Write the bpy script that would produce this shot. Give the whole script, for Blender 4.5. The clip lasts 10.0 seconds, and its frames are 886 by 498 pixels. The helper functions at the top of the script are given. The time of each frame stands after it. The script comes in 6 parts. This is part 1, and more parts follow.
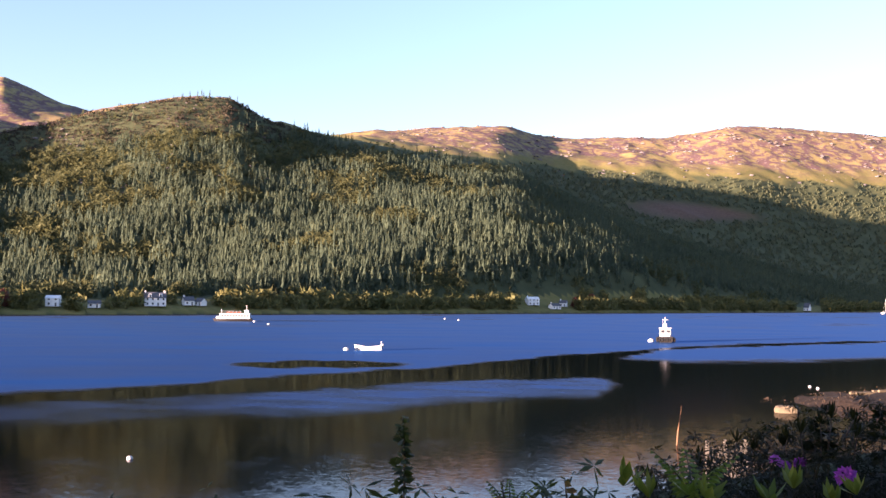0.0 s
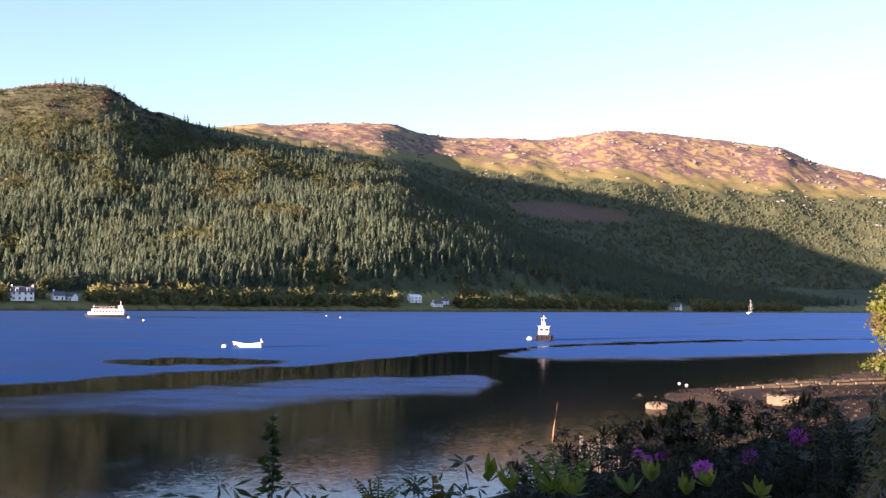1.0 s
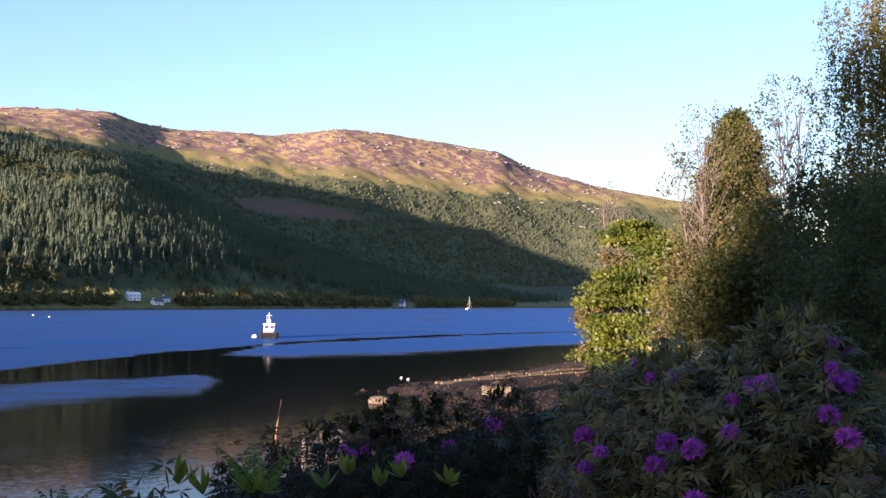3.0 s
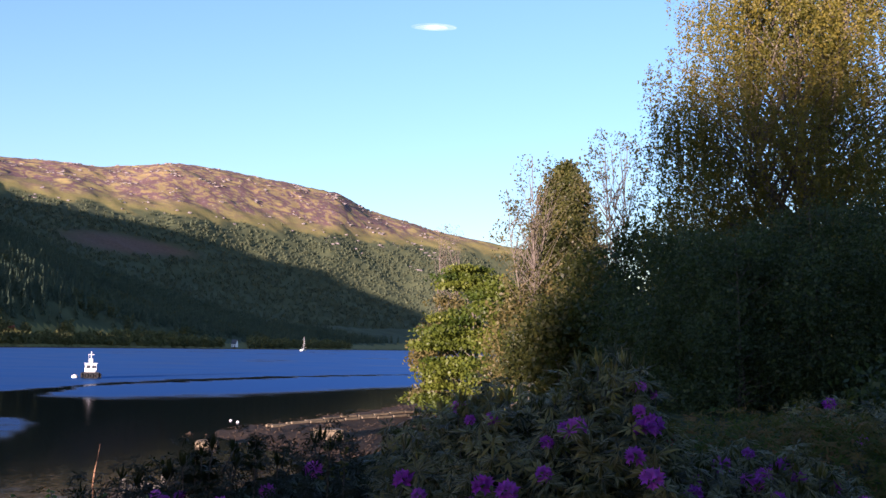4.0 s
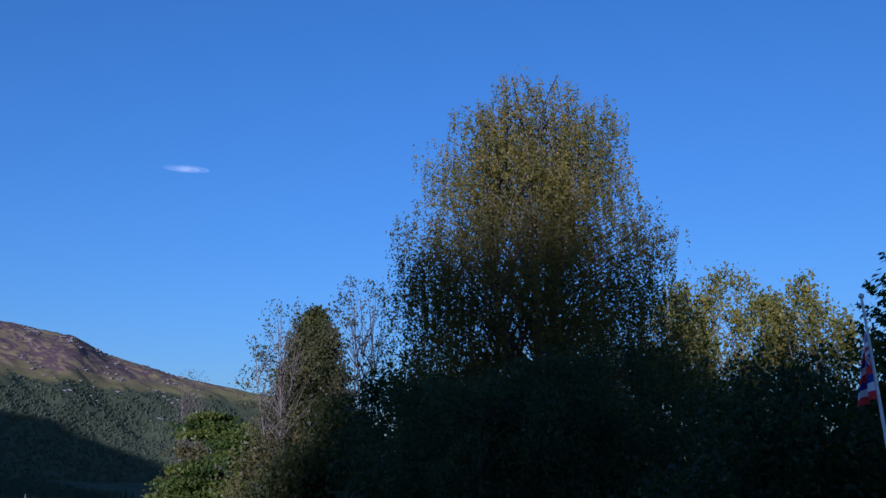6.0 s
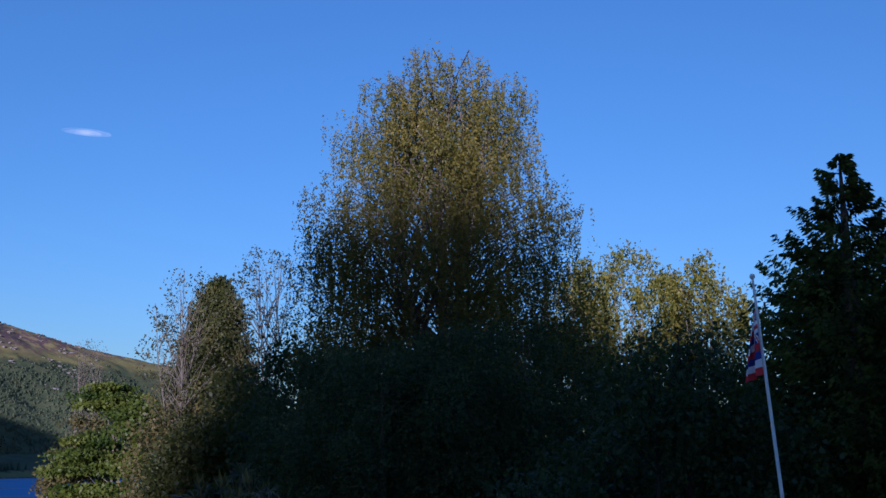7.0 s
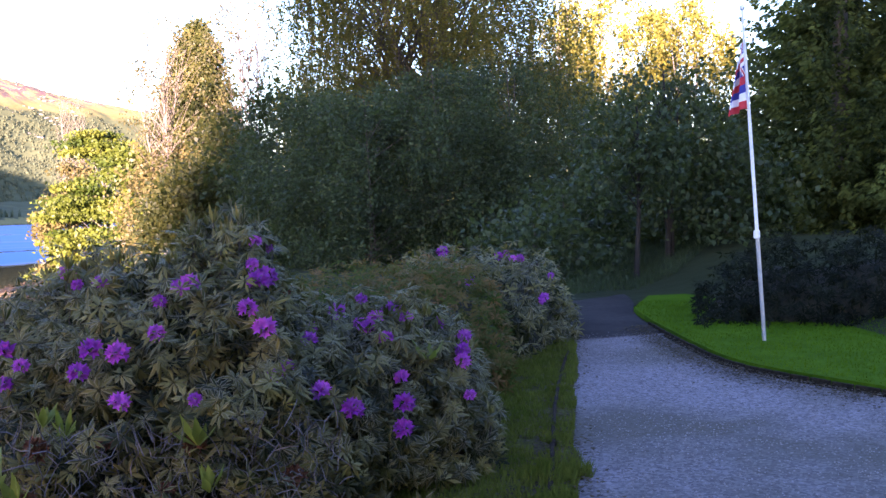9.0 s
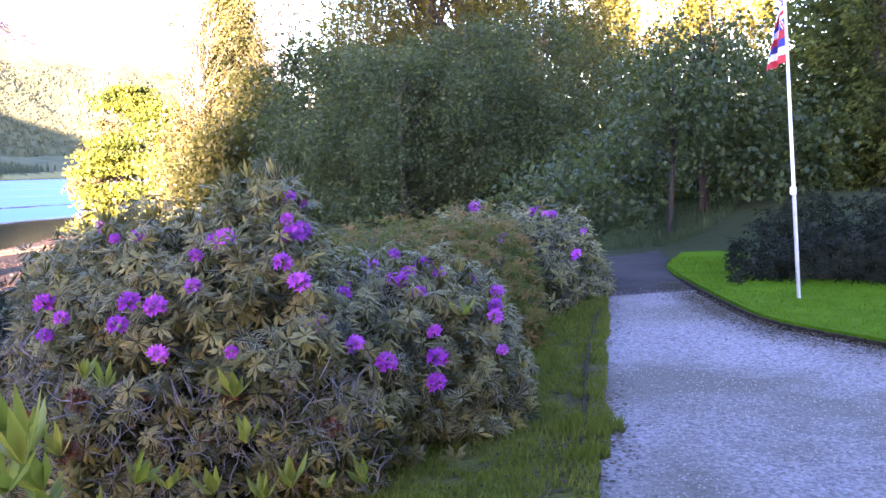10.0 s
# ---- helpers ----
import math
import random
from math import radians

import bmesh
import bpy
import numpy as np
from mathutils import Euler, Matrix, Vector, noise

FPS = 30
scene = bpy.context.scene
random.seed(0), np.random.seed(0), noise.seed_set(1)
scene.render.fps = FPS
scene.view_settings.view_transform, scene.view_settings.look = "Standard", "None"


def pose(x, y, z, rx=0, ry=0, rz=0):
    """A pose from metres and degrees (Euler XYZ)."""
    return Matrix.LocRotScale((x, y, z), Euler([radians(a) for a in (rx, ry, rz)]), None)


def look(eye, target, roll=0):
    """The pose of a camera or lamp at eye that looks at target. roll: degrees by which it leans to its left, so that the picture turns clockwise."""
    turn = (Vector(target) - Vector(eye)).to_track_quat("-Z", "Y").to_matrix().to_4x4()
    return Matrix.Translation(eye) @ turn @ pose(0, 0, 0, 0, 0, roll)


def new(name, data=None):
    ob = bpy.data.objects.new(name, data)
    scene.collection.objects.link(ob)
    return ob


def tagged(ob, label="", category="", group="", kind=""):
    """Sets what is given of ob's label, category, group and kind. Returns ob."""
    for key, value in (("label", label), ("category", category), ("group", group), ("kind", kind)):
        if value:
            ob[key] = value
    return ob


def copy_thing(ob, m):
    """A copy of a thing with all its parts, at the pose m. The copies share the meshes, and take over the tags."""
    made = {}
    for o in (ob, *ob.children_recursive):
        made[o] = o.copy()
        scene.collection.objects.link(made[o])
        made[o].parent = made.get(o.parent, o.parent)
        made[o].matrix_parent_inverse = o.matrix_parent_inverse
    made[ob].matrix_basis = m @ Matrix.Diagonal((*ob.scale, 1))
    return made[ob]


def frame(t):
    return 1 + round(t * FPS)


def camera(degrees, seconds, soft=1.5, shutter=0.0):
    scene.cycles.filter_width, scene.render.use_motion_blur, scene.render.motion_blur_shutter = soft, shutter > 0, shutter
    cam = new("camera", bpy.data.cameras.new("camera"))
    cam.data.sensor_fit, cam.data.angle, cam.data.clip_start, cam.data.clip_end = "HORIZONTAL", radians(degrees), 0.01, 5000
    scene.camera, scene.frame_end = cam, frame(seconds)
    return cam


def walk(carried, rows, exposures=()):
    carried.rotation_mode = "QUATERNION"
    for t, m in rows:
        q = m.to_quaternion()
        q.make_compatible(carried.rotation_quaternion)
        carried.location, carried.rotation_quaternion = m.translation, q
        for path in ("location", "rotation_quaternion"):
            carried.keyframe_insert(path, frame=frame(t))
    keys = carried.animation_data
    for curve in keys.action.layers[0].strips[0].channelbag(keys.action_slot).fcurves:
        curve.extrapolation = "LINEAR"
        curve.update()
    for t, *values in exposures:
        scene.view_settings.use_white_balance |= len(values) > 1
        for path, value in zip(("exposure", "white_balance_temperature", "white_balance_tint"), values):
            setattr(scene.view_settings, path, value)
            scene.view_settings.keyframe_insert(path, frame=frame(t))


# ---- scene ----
EYE = 8.0          # height of the camera over the water
cam = camera(48.74, 10.0)
ARM = 0.40         # the camera is held out in front of a body that turns
# seconds, bearing to the right, pitch up, lean (degrees), lift (metres)
PAN = [
    (0, 0.00, 3.14, 0.34, 0.05),
    (0.5, 3.11, 2.82, -0.03, 0.05),
    (1, 6.85, 3.06, 0.80, 0.05),
    (1.5, 10.34, 3.37, 0.44, 0.05),
    (2, 14.76, 2.61, 0.22, 0.05),
    (2.2, 15.98, 2.75, -0.10, 0.05),
    (3.3, 25.67, 3.55, 0.92, 0.05),
    (3.5, 27.56, 4.08, 1.05, 0.05),
    (4, 32.25, 5.67, 1.30, 0.05),
    (4.5, 36.12, 9.02, 0.67, 0.05),
    (5, 40.67, 12.78, 0.19, 0.05),
    (5.5, 43.86, 14.27, 0.27, 0.05),
    (6.8, 51.52, 13.09, -0.55, 0.05),
    (7, 52.39, 12.76, -0.25, 0.05),
    (7.5, 53.55, 11.75, -0.34, 0.05),
    (8, 54.14, 10.86, -0.61, 0.05),
    (8.3, 53.71, 6.70, -1.20, 0.04),
    (8.5, 53.38, 2.34, -0.85, 0.03),
    (9, 53.09, -2.24, -1.15, 0.0),
    (9.5, 52.38, -4.72, -0.79, 0.0),
    (10, 51.22, -4.81, -1.01, 0.0),
]


def stand(a, lift):
    """Where the camera is when it faces bearing a; the end of the turn is the origin."""
    return ARM * (math.sin(radians(a)) - math.sin(radians(52))), ARM * (math.cos(radians(a)) - math.cos(radians(52))), EYE + lift


walk(cam, [(t, pose(*stand(a, up), 90 + p, 0, -a) @ pose(0, 0, 0, 0, 0, r)) for t, a, p, r, up in PAN],
     exposures=[(0, 3.45, 7950, 44), (1.2, 3.4, 7550, 42), (2.2, 3.2, 7100, 38), (3.5, 3.0, 7000, 38), (4.5, 2.3, 5850, 33), (5.5, 1.2, 4600, 30), (7.0, 1.48, 5000, 30),
                (8.0, 1.75, 5100, 29), (8.5, 2.55, 7200, 38), (9.0, 4.65, 7000, 50), (9.5, 5.75, 7500, 57), (10, 5.85, 7500, 57)])

# ---- light ----
SUN_BEARING, SUN_HEIGHT = -124.0, 3.3
world = bpy.data.worlds.new("sky")
scene.world = world
world.use_nodes = True
wn = world.node_tree.nodes
sky = wn.new("ShaderNodeTexSky")
sky.sky_type = "NISHITA"
sky.sun_disc = False
sky.sun_elevation = radians(SUN_HEIGHT)
sky.sun_rotation = radians(SUN_BEARING)
sky.air_density, sky.dust_density, sky.ozone_density = 1.0, 0.5, 3.0
wn["Background"].inputs["Strength"].default_value = 0.10
rich = wn.new("ShaderNodeHueSaturation")
rich.inputs["Saturation"].default_value = 1.02
world.node_tree.links.new(sky.outputs[0], rich.inputs["Color"])
world.node_tree.links.new(rich.outputs[0], wn["Background"].inputs["Color"])
sun = new("sun", bpy.data.lights.new("sun", "SUN"))
sun.data.energy, sun.data.angle, sun.data.color = 3.3, radians(0.6), (1.0, 0.90, 0.77)
sb, sh = radians(SUN_BEARING), radians(SUN_HEIGHT)
SUNWARD = Vector((math.sin(sb) * math.cos(sh), math.cos(sb) * math.cos(sh), math.sin(sh)))
sun.matrix_world = look(SUNWARD * 100, (0, 0, 0))

rng = np.random.default_rng(7)


# ---- helpers for materials and meshes ----
def material(name, rough=0.8):
    m = bpy.data.materials.new(name)
    m.use_nodes = True
    b = m.node_tree.nodes["Principled BSDF"]
    b.inputs["Roughness"].default_value = rough
    return m, m.node_tree.nodes, m.node_tree.links, b


def noise_tex(nodes, links, scale, detail=5, vec=None, rough=0.55):
    t = nodes.new("ShaderNodeTexNoise")
    t.inputs["Scale"].default_value, t.inputs["Detail"].default_value = scale, detail
    t.inputs["Roughness"].default_value = rough
    if vec is None:
        vec = nodes.new("ShaderNodeNewGeometry").outputs["Position"]
    links.new(vec, t.inputs["Vector"])
    return t


def ramp(nodes, links, fac, stops):
    r = nodes.new("ShaderNodeValToRGB")
    while len(r.color_ramp.elements) < len(stops):
        r.color_ramp.elements.new(0.5)
    for e, (p, c) in zip(r.color_ramp.elements, stops):
        e.position, e.color = p, (*c, 1)
    links.new(fac, r.inputs["Fac"])
    return r


def mix_colour(nodes, links, fac, a, b, mode="MIX"):
    m = nodes.new("ShaderNodeMix")
    m.data_type, m.blend_type = "RGBA", mode
    for s, v in ((m.inputs[0], fac), (m.inputs[6], a), (m.inputs[7], b)):
        if isinstance(v, (int, float)):
            s.default_value = v
        elif isinstance(v, tuple):
            s.default_value = (*v, 1)
        else:
            links.new(v, s)
    return m.outputs[2]


def bumped(nodes, links, shader, height, strength, dist):
    b = nodes.new("ShaderNodeBump")
    b.inputs["Strength"].default_value, b.inputs["Distance"].default_value = strength, dist
    links.new(height, b.inputs["Height"])
    links.new(b.outputs[0], shader.inputs["Normal"])
    return b


def simple(name, a, b, scale, rough=0.7, bump=0.3, dist=0.01, metal=0.0, gloss=0.3):
    """A surface with two-scale variation between two colours."""
    m, n, l, s = material(name, rough)
    co = n.new("ShaderNodeTexCoord").outputs["Object"]
    big, fine = noise_tex(n, l, scale, 4, co), noise_tex(n, l, scale * 9, 4, co)
    f = mix_colour(n, l, 0.4, big.outputs["Fac"], fine.outputs["Fac"])
    l.new(ramp(n, l, f, [(0.35, a), (0.65, b)]).outputs[0], s.inputs["Base Color"])
    s.inputs["Metallic"].default_value = metal
    s.inputs["Specular IOR Level"].default_value = gloss
    bumped(n, l, s, fine.outputs["Fac"], bump, dist)
    return m


def leaf_material(name, a, b, through_light=0.3, rough=0.5, tint_attr=True, sheen=0.2, glow=(0.35, 0.42, 0.05)):
    """Leaves: colour varies by a stored tint and by a soft noise; some light passes."""
    m, n, l, s = material(name, rough)
    if tint_attr:
        at = n.new("ShaderNodeAttribute")
        at.attribute_name = "tint"
        fac = at.outputs["Fac"]
    else:
        fac = n.new("ShaderNodeObjectInfo").outputs["Random"]
    big = noise_tex(n, l, 0.6, 3)
    f = mix_colour(n, l, 0.35, fac, big.outputs["Fac"])
    col = ramp(n, l, f, [(0.2, a), (0.82, b)]).outputs[0]
    l.new(col, s.inputs["Base Color"])
    s.inputs["Specular IOR Level"].default_value = sheen
    if through_light:
        t = n.new("ShaderNodeBsdfTranslucent")
        l.new(mix_colour(n, l, 0.35, col, glow), t.inputs["Color"])
        mx = n.new("ShaderNodeMixShader")
        mx.inputs[0].default_value = through_light
        l.new(s.outputs[0], mx.inputs[1])
        l.new(t.outputs[0], mx.inputs[2])
        l.new(mx.outputs[0], n["Material Output"].inputs["Surface"])
    return m


def array_mesh(name, verts, faces, mat, tint=None, smooth=False):
    """A mesh from arrays: verts (n, 3), faces (m, 3 or 4)."""
    verts, faces = np.asarray(verts, np.float32), np.asarray(faces, np.int32)
    me = bpy.data.meshes.new(name)
    k = faces.shape[1]
    me.vertices.add(len(verts))
    me.vertices.foreach_set("co", verts.ravel())
    me.loops.add(faces.size)
    me.loops.foreach_set("vertex_index", faces.ravel())
    me.polygons.add(len(faces))
    me.polygons.foreach_set("loop_start", np.arange(0, faces.size, k, dtype=np.int32))
    me.polygons.foreach_set("use_smooth", np.full(len(faces), smooth))
    me.update(calc_edges=True)
    if tint is not None:
        at = me.attributes.new("tint", "FLOAT", "POINT")
        at.data.foreach_set("value", np.asarray(tint, np.float32))
    if mat is not None:
        me.materials.append(mat)
    return me


def part(name, bm, mat, parent=None, label=""):
    """Links a bmesh as one mesh object under a thing."""
    me = bpy.data.meshes.new(name)
    bm.to_mesh(me)
    bm.free()
    if mat is not None:
        me.materials.append(mat)
    ob = new(name, me)
    ob.parent = parent
    return tagged(ob, label)


def mesh_part(name, me, parent=None, label=""):
    ob = new(name, me)
    ob.parent = parent
    return tagged(ob, label)


def box(bm, x0, y0, z0, x1, y1, z1, bevel=0.0):
    r = bmesh.ops.create_cube(bm, size=1.0)
    m = Matrix.Translation(((x0 + x1) / 2, (y0 + y1) / 2, (z0 + z1) / 2)) @ Matrix.Diagonal((x1 - x0, y1 - y0, z1 - z0, 1))
    bmesh.ops.transform(bm, matrix=m, verts=r["verts"])
    if bevel:
        es = {e for v in r["verts"] for e in v.link_edges}
        bmesh.ops.bevel(bm, geom=list(es), offset=bevel, segments=1, affect="EDGES")
    return bm


def tube_arrays(points, radii, sides=6):
    """Vertices and quads of a tapered tube along points."""
    points = [Vector(p) for p in points]
    vs, fs = [], []
    for i, (p, r) in enumerate(zip(points, radii)):
        d = (points[min(i + 1, len(points) - 1)] - points[max(i - 1, 0)]).normalized()
        a = d.orthogonal().normalized() if abs(d.z) > 0.99 else d.cross(Vector((0, 0, 1))).normalized()
        b = d.cross(a)
        for k in range(sides):
            t = 2 * math.pi * k / sides
            vs.append(p + (a * math.cos(t) + b * math.sin(t)) * r)
    for i in range(len(points) - 1):
        for k in range(sides):
            k2 = (k + 1) % sides
            fs.append((i * sides + k, i * sides + k2, (i + 1) * sides + k2, (i + 1) * sides + k))
    return [tuple(v) for v in vs], fs


def join_tubes(tubes):
    vs, fs = [], []
    for tv, tf in tubes:
        o = len(vs)
        vs += tv
        fs += [tuple(i + o for i in f) for f in tf]
    return vs, fs


def smooth(a, b, x):
    t = np.clip((np.asarray(x, float) - a) / (b - a), 0, 1)
    return t * t * (3 - 2 * t)


def wobble(x, y, size, seed=0.0, octaves=4):
    """Smooth pseudo-random relief from turned sines, about -1 to 1."""
    out, amp, tot = 0.0, 1.0, 0.0
    for o in range(octaves):
        for j in range(3):
            a = seed + 1.7 * o + 2.1 * j
            k = 2 * math.pi / size * (1 + 0.37 * j)
            out = out + amp * np.sin(k * (x * math.cos(a) + y * math.sin(a)) + 3.3 * j + 5.1 * o + seed * 2
                                     + 1.3 * np.sin(k * 0.7 * (y * math.cos(a) - x * math.sin(a)) + seed))
            tot += amp * 0.7
        amp, size = amp * 0.5, size * 0.47
    return out / tot


def polar(bearing, r):
    return r * math.sin(radians(bearing)), r * math.cos(radians(bearing))


# ---- the lie of the land ----
# across: distance over the loch, square to its shores; along: up the loch
def across(x, y):
    return -0.64 * x + 0.77 * y


def along(x, y):
    return 0.77 * x + 0.64 * y


def tab(x, pairs):
    return np.interp(x, [p[0] for p in pairs], [p[1] for p in pairs])


def tan_deg(e):
    return np.tan(np.radians(e))


# the peak from -39 to -29 is unseen, added to shade the near crest
NEAR_RIDGE = [(-70, 0.5), (-50, 1.5), (-43, 2.5), (-39, 6), (-35, 11.2), (-32, 12), (-29, 10.2), (-26.5, 9.2), (-24.5, 8.8), (-20.3, 10.2), (-15.5, 11.4), (-12.6, 11.55), (-10, 10.25), (-7, 9.55), (-4.8, 9.4),
              (-1.5, 8.6), (2.5, 8.15), (4.3, 7.5), (5.8, 6.6), (7.6, 5.8), (10.5, 4.6), (13, 3.6), (16, 2.6), (20, 1.6), (24, 1.0), (40, 0.8)]
FAR_RIDGE = [(-70, 1), (-40, 3), (-30, 8), (-24.6, 11.9), (-20.5, 10.3), (-12, 8.5), (-4, 9.95), (3.5, 10.35), (5.8, 9.65), (13, 9.5), (16.8, 10.0), (19.5, 9.75),
             (23, 9.25), (26, 8.75), (27.8, 7.85), (31.6, 6.8), (36, 5.9), (45, 5), (60, 3), (90, 1)]
NEAR_DIST = [(-70, 1300), (-24, 1250), (-12, 1300), (2.5, 1450), (10, 1550), (18, 1700), (30, 2100)]
FAR_DIST = [(-25, 2100), (-10, 2300), (3, 2500), (17, 2800), (32, 3200), (50, 3300)]


SWELL = [(-30, 1.5), (-14, 1.45), (-7, 1.0), (1, 0.74), (6, 0.6), (10, 0.5), (15, 0.5), (22, 0.8)]


def far_land(x, y):
    """The hills over the loch: a wooded near ridge and a bare far one."""
    r = np.hypot(x, y)
    a = np.degrees(np.arctan2(x, y))
    q = across(x, y)
    r0 = r * 562 / np.maximum(q, 1)
    r1 = np.maximum(tab(a, NEAR_DIST), r0 + 300)
    z1 = EYE + r1 * tan_deg(tab(a, NEAR_RIDGE))
    r2 = np.maximum(tab(a, FAR_DIST), r1 + 500)
    z2 = EYE + r2 * tan_deg(tab(a, FAR_RIDGE))
    t = np.clip((r - r0) / (r1 - r0), 0, 1)
    # the foot of the slope swells out up the loch
    t = t + (t ** tab(a, SWELL) - t) * smooth(0.02, 0.14, t)
    rise = 0.35 + (z1 - 0.35) * (0.75 * t + 0.25 * t * t * (3 - 2 * t)) * (1 - 0.12 * np.sin(math.pi * t))
    rm = r1 + (0.3 - 0.22 * smooth(5, 13, a)) * (r2 - r1)
    # a plateau behind the crest, just out of sight from the water
    # unseen, and raised so that it shades the far slope
    dip = np.maximum(EYE + rm * tan_deg(tab(a, NEAR_RIDGE) - 0.2), 2)
    back = np.where(r < rm, z1 + (dip - z1) * smooth(0, 1, (r - r1) / (rm - r1)), 0)
    u = np.clip((r - rm) / (r2 - rm), 0, 1)
    up = dip + (z2 - dip) * (0.55 * u + 0.45 * smooth(0, 1, u))
    z = np.where(r < r1, rise, np.where(r < rm, back, up))
    z = np.where(r > r2, z2 - (r - r2) * 0.25, z)
    rough = wobble(x, y, 310, 1.0, 6) * 7 * smooth(0.02, 0.4, t) + wobble(x, y, 77, 2.0) * 2.2 * smooth(0.05, 0.4, t)
    edge = smooth(0, 120, np.abs(r - r1)) * smooth(0, 150, np.abs(r - r2))
    rough = rough + 6 * np.abs(wobble(x, y, 170, 7.0, 6)) * smooth(500, 0, np.abs(r - r2)) - 3 * smooth(500, 0, np.abs(r - r2))
    z = z + rough * (0.45 + 0.55 * edge) * np.where(r > r2, 0.3, 1)
    return np.where(q > 562, np.maximum(z, 0.2), -6)


def near_land(x, y):
    """Garden terrace, its bank, the tidal flat, and the hill behind that keeps the sun off."""
    q, s = across(x, y), along(x, y)
    bank = 6.4 + (0.5 - 6.4) * smooth(5.5, 13.5, q - 9 * smooth(30, 80, s))
    flat_end = 23 + 23 * smooth(55, 78, s)
    z = bank - 0.5 * smooth(flat_end - 6, flat_end, q) - 6.5 * smooth(flat_end - 2, flat_end + 75, q)
    z = z + wobble(x, y, 9, 4.0) * 0.10 * smooth(24, 34, q) * (1 - smooth(44, 70, q))
    # rise beyond the drive
    r = np.hypot(x, y)
    a = np.degrees(np.arctan2(x, y))
    z = z + 1.0 * smooth(17.5, 25, r + 0.5 * np.abs(a - 64)) * smooth(59, 62, a) * (1 - smooth(84, 96, a)) * (1 - smooth(14, 30, q)) * smooth(-60, -3, q)
    # the hill towards the sun, out of view, shaped to shade the garden
    w = x * math.sin(sb) + y * math.cos(sb)
    p = x * math.cos(sb) - y * math.sin(sb)
    hill = smooth(25, 70, w) * (1 - smooth(14, 22, p))
    z = z + (6.4 - z) * hill
    z = z + np.clip(w - 70, 0, 330) * 0.1175 * (1 - smooth(14, 22, p))
    return z


def land(x, y):
    x, y = np.asarray(x, float), np.asarray(y, float)
    q = across(x, y)
    return np.where(q > 400, far_land(x, y), near_land(x, y))


def land_at(x, y):
    return float(land(np.array([x]), np.array([y]))[0])


# ---- materials of the land and the water ----
def land_material():
    m, n, l, s = material("land", 0.95)
    s.inputs["Specular IOR Level"].default_value = 0.1
    at = n.new("ShaderNodeAttribute")
    at.attribute_name = "moor"
    cl = n.new("ShaderNodeAttribute")
    cl.attribute_name = "felled"
    flat = n.new("ShaderNodeAttribute")
    flat.attribute_name = "shore"
    big, mid, fine = noise_tex(n, l, 0.008, 6), noise_tex(n, l, 0.035, 8), noise_tex(n, l, 0.2, 6)
    heath = ramp(n, l, mix_colour(n, l, 0.5, big.outputs["Fac"], mid.outputs["Fac"]),
                 [(0.36, (0.31, 0.241, 0.0862)), (0.44, (0.23, 0.172, 0.0805)), (0.47, (0.115, 0.069, 0.0667)), (0.52, (0.149, 0.0862, 0.0805)), (0.55, (0.276, 0.207, 0.0862)), (0.60, (0.23, 0.161, 0.0805)), (0.64, (0.103, 0.0633, 0.0633))]).outputs[0]
    rock = ramp(n, l, fine.outputs["Fac"], [(0.60, (0, 0, 0)), (0.68, (1, 1, 1))]).outputs[0]
    heath = mix_colour(n, l, rock, heath, (0.30, 0.26, 0.24))
    grass = ramp(n, l, fine.outputs["Fac"], [(0.3, (0.20, 0.16, 0.065)), (0.7, (0.12, 0.12, 0.04))]).outputs[0]
    edge = ramp(n, l, at.outputs["Fac"], [(0.55, (0, 0, 0)), (0.85, (1, 1, 1))]).outputs[0]
    moor = mix_colour(n, l, edge, grass, heath)
    floor_ = ramp(n, l, mid.outputs["Fac"], [(0.3, (0.046, 0.058, 0.030)), (0.7, (0.082, 0.092, 0.045))]).outputs[0]
    over = n.new("ShaderNodeAttribute")
    over.attribute_name = "hillside"
    soil = ramp(n, l, fine.outputs["Fac"], [(0.3, (0.012, 0.018, 0.007)), (0.7, (0.030, 0.038, 0.014))]).outputs[0]
    floor_ = mix_colour(n, l, over.outputs["Fac"], soil, floor_)
    c = mix_colour(n, l, ramp(n, l, at.outputs["Fac"], [(0.35, (0, 0, 0)), (0.47, (1, 1, 1))]).outputs[0], floor_, moor)
    bare = ramp(n, l, fine.outputs["Fac"], [(0.3, (0.10, 0.058, 0.042)), (0.7, (0.165, 0.097, 0.07))]).outputs[0]
    c = mix_colour(n, l, cl.outputs["Fac"], c, bare)
    peb = noise_tex(n, l, 2.2, 8)
    mud = ramp(n, l, peb.outputs["Fac"], [(0.35, (0.025, 0.016, 0.010)), (0.55, (0.062, 0.036, 0.020)), (0.75, (0.11, 0.070, 0.040))]).outputs[0]
    c = mix_colour(n, l, flat.outputs["Fac"], c, mud)
    l.new(c, s.inputs["Base Color"])
    bumped(n, l, s, peb.outputs["Fac"], 0.5, 0.1)
    return m


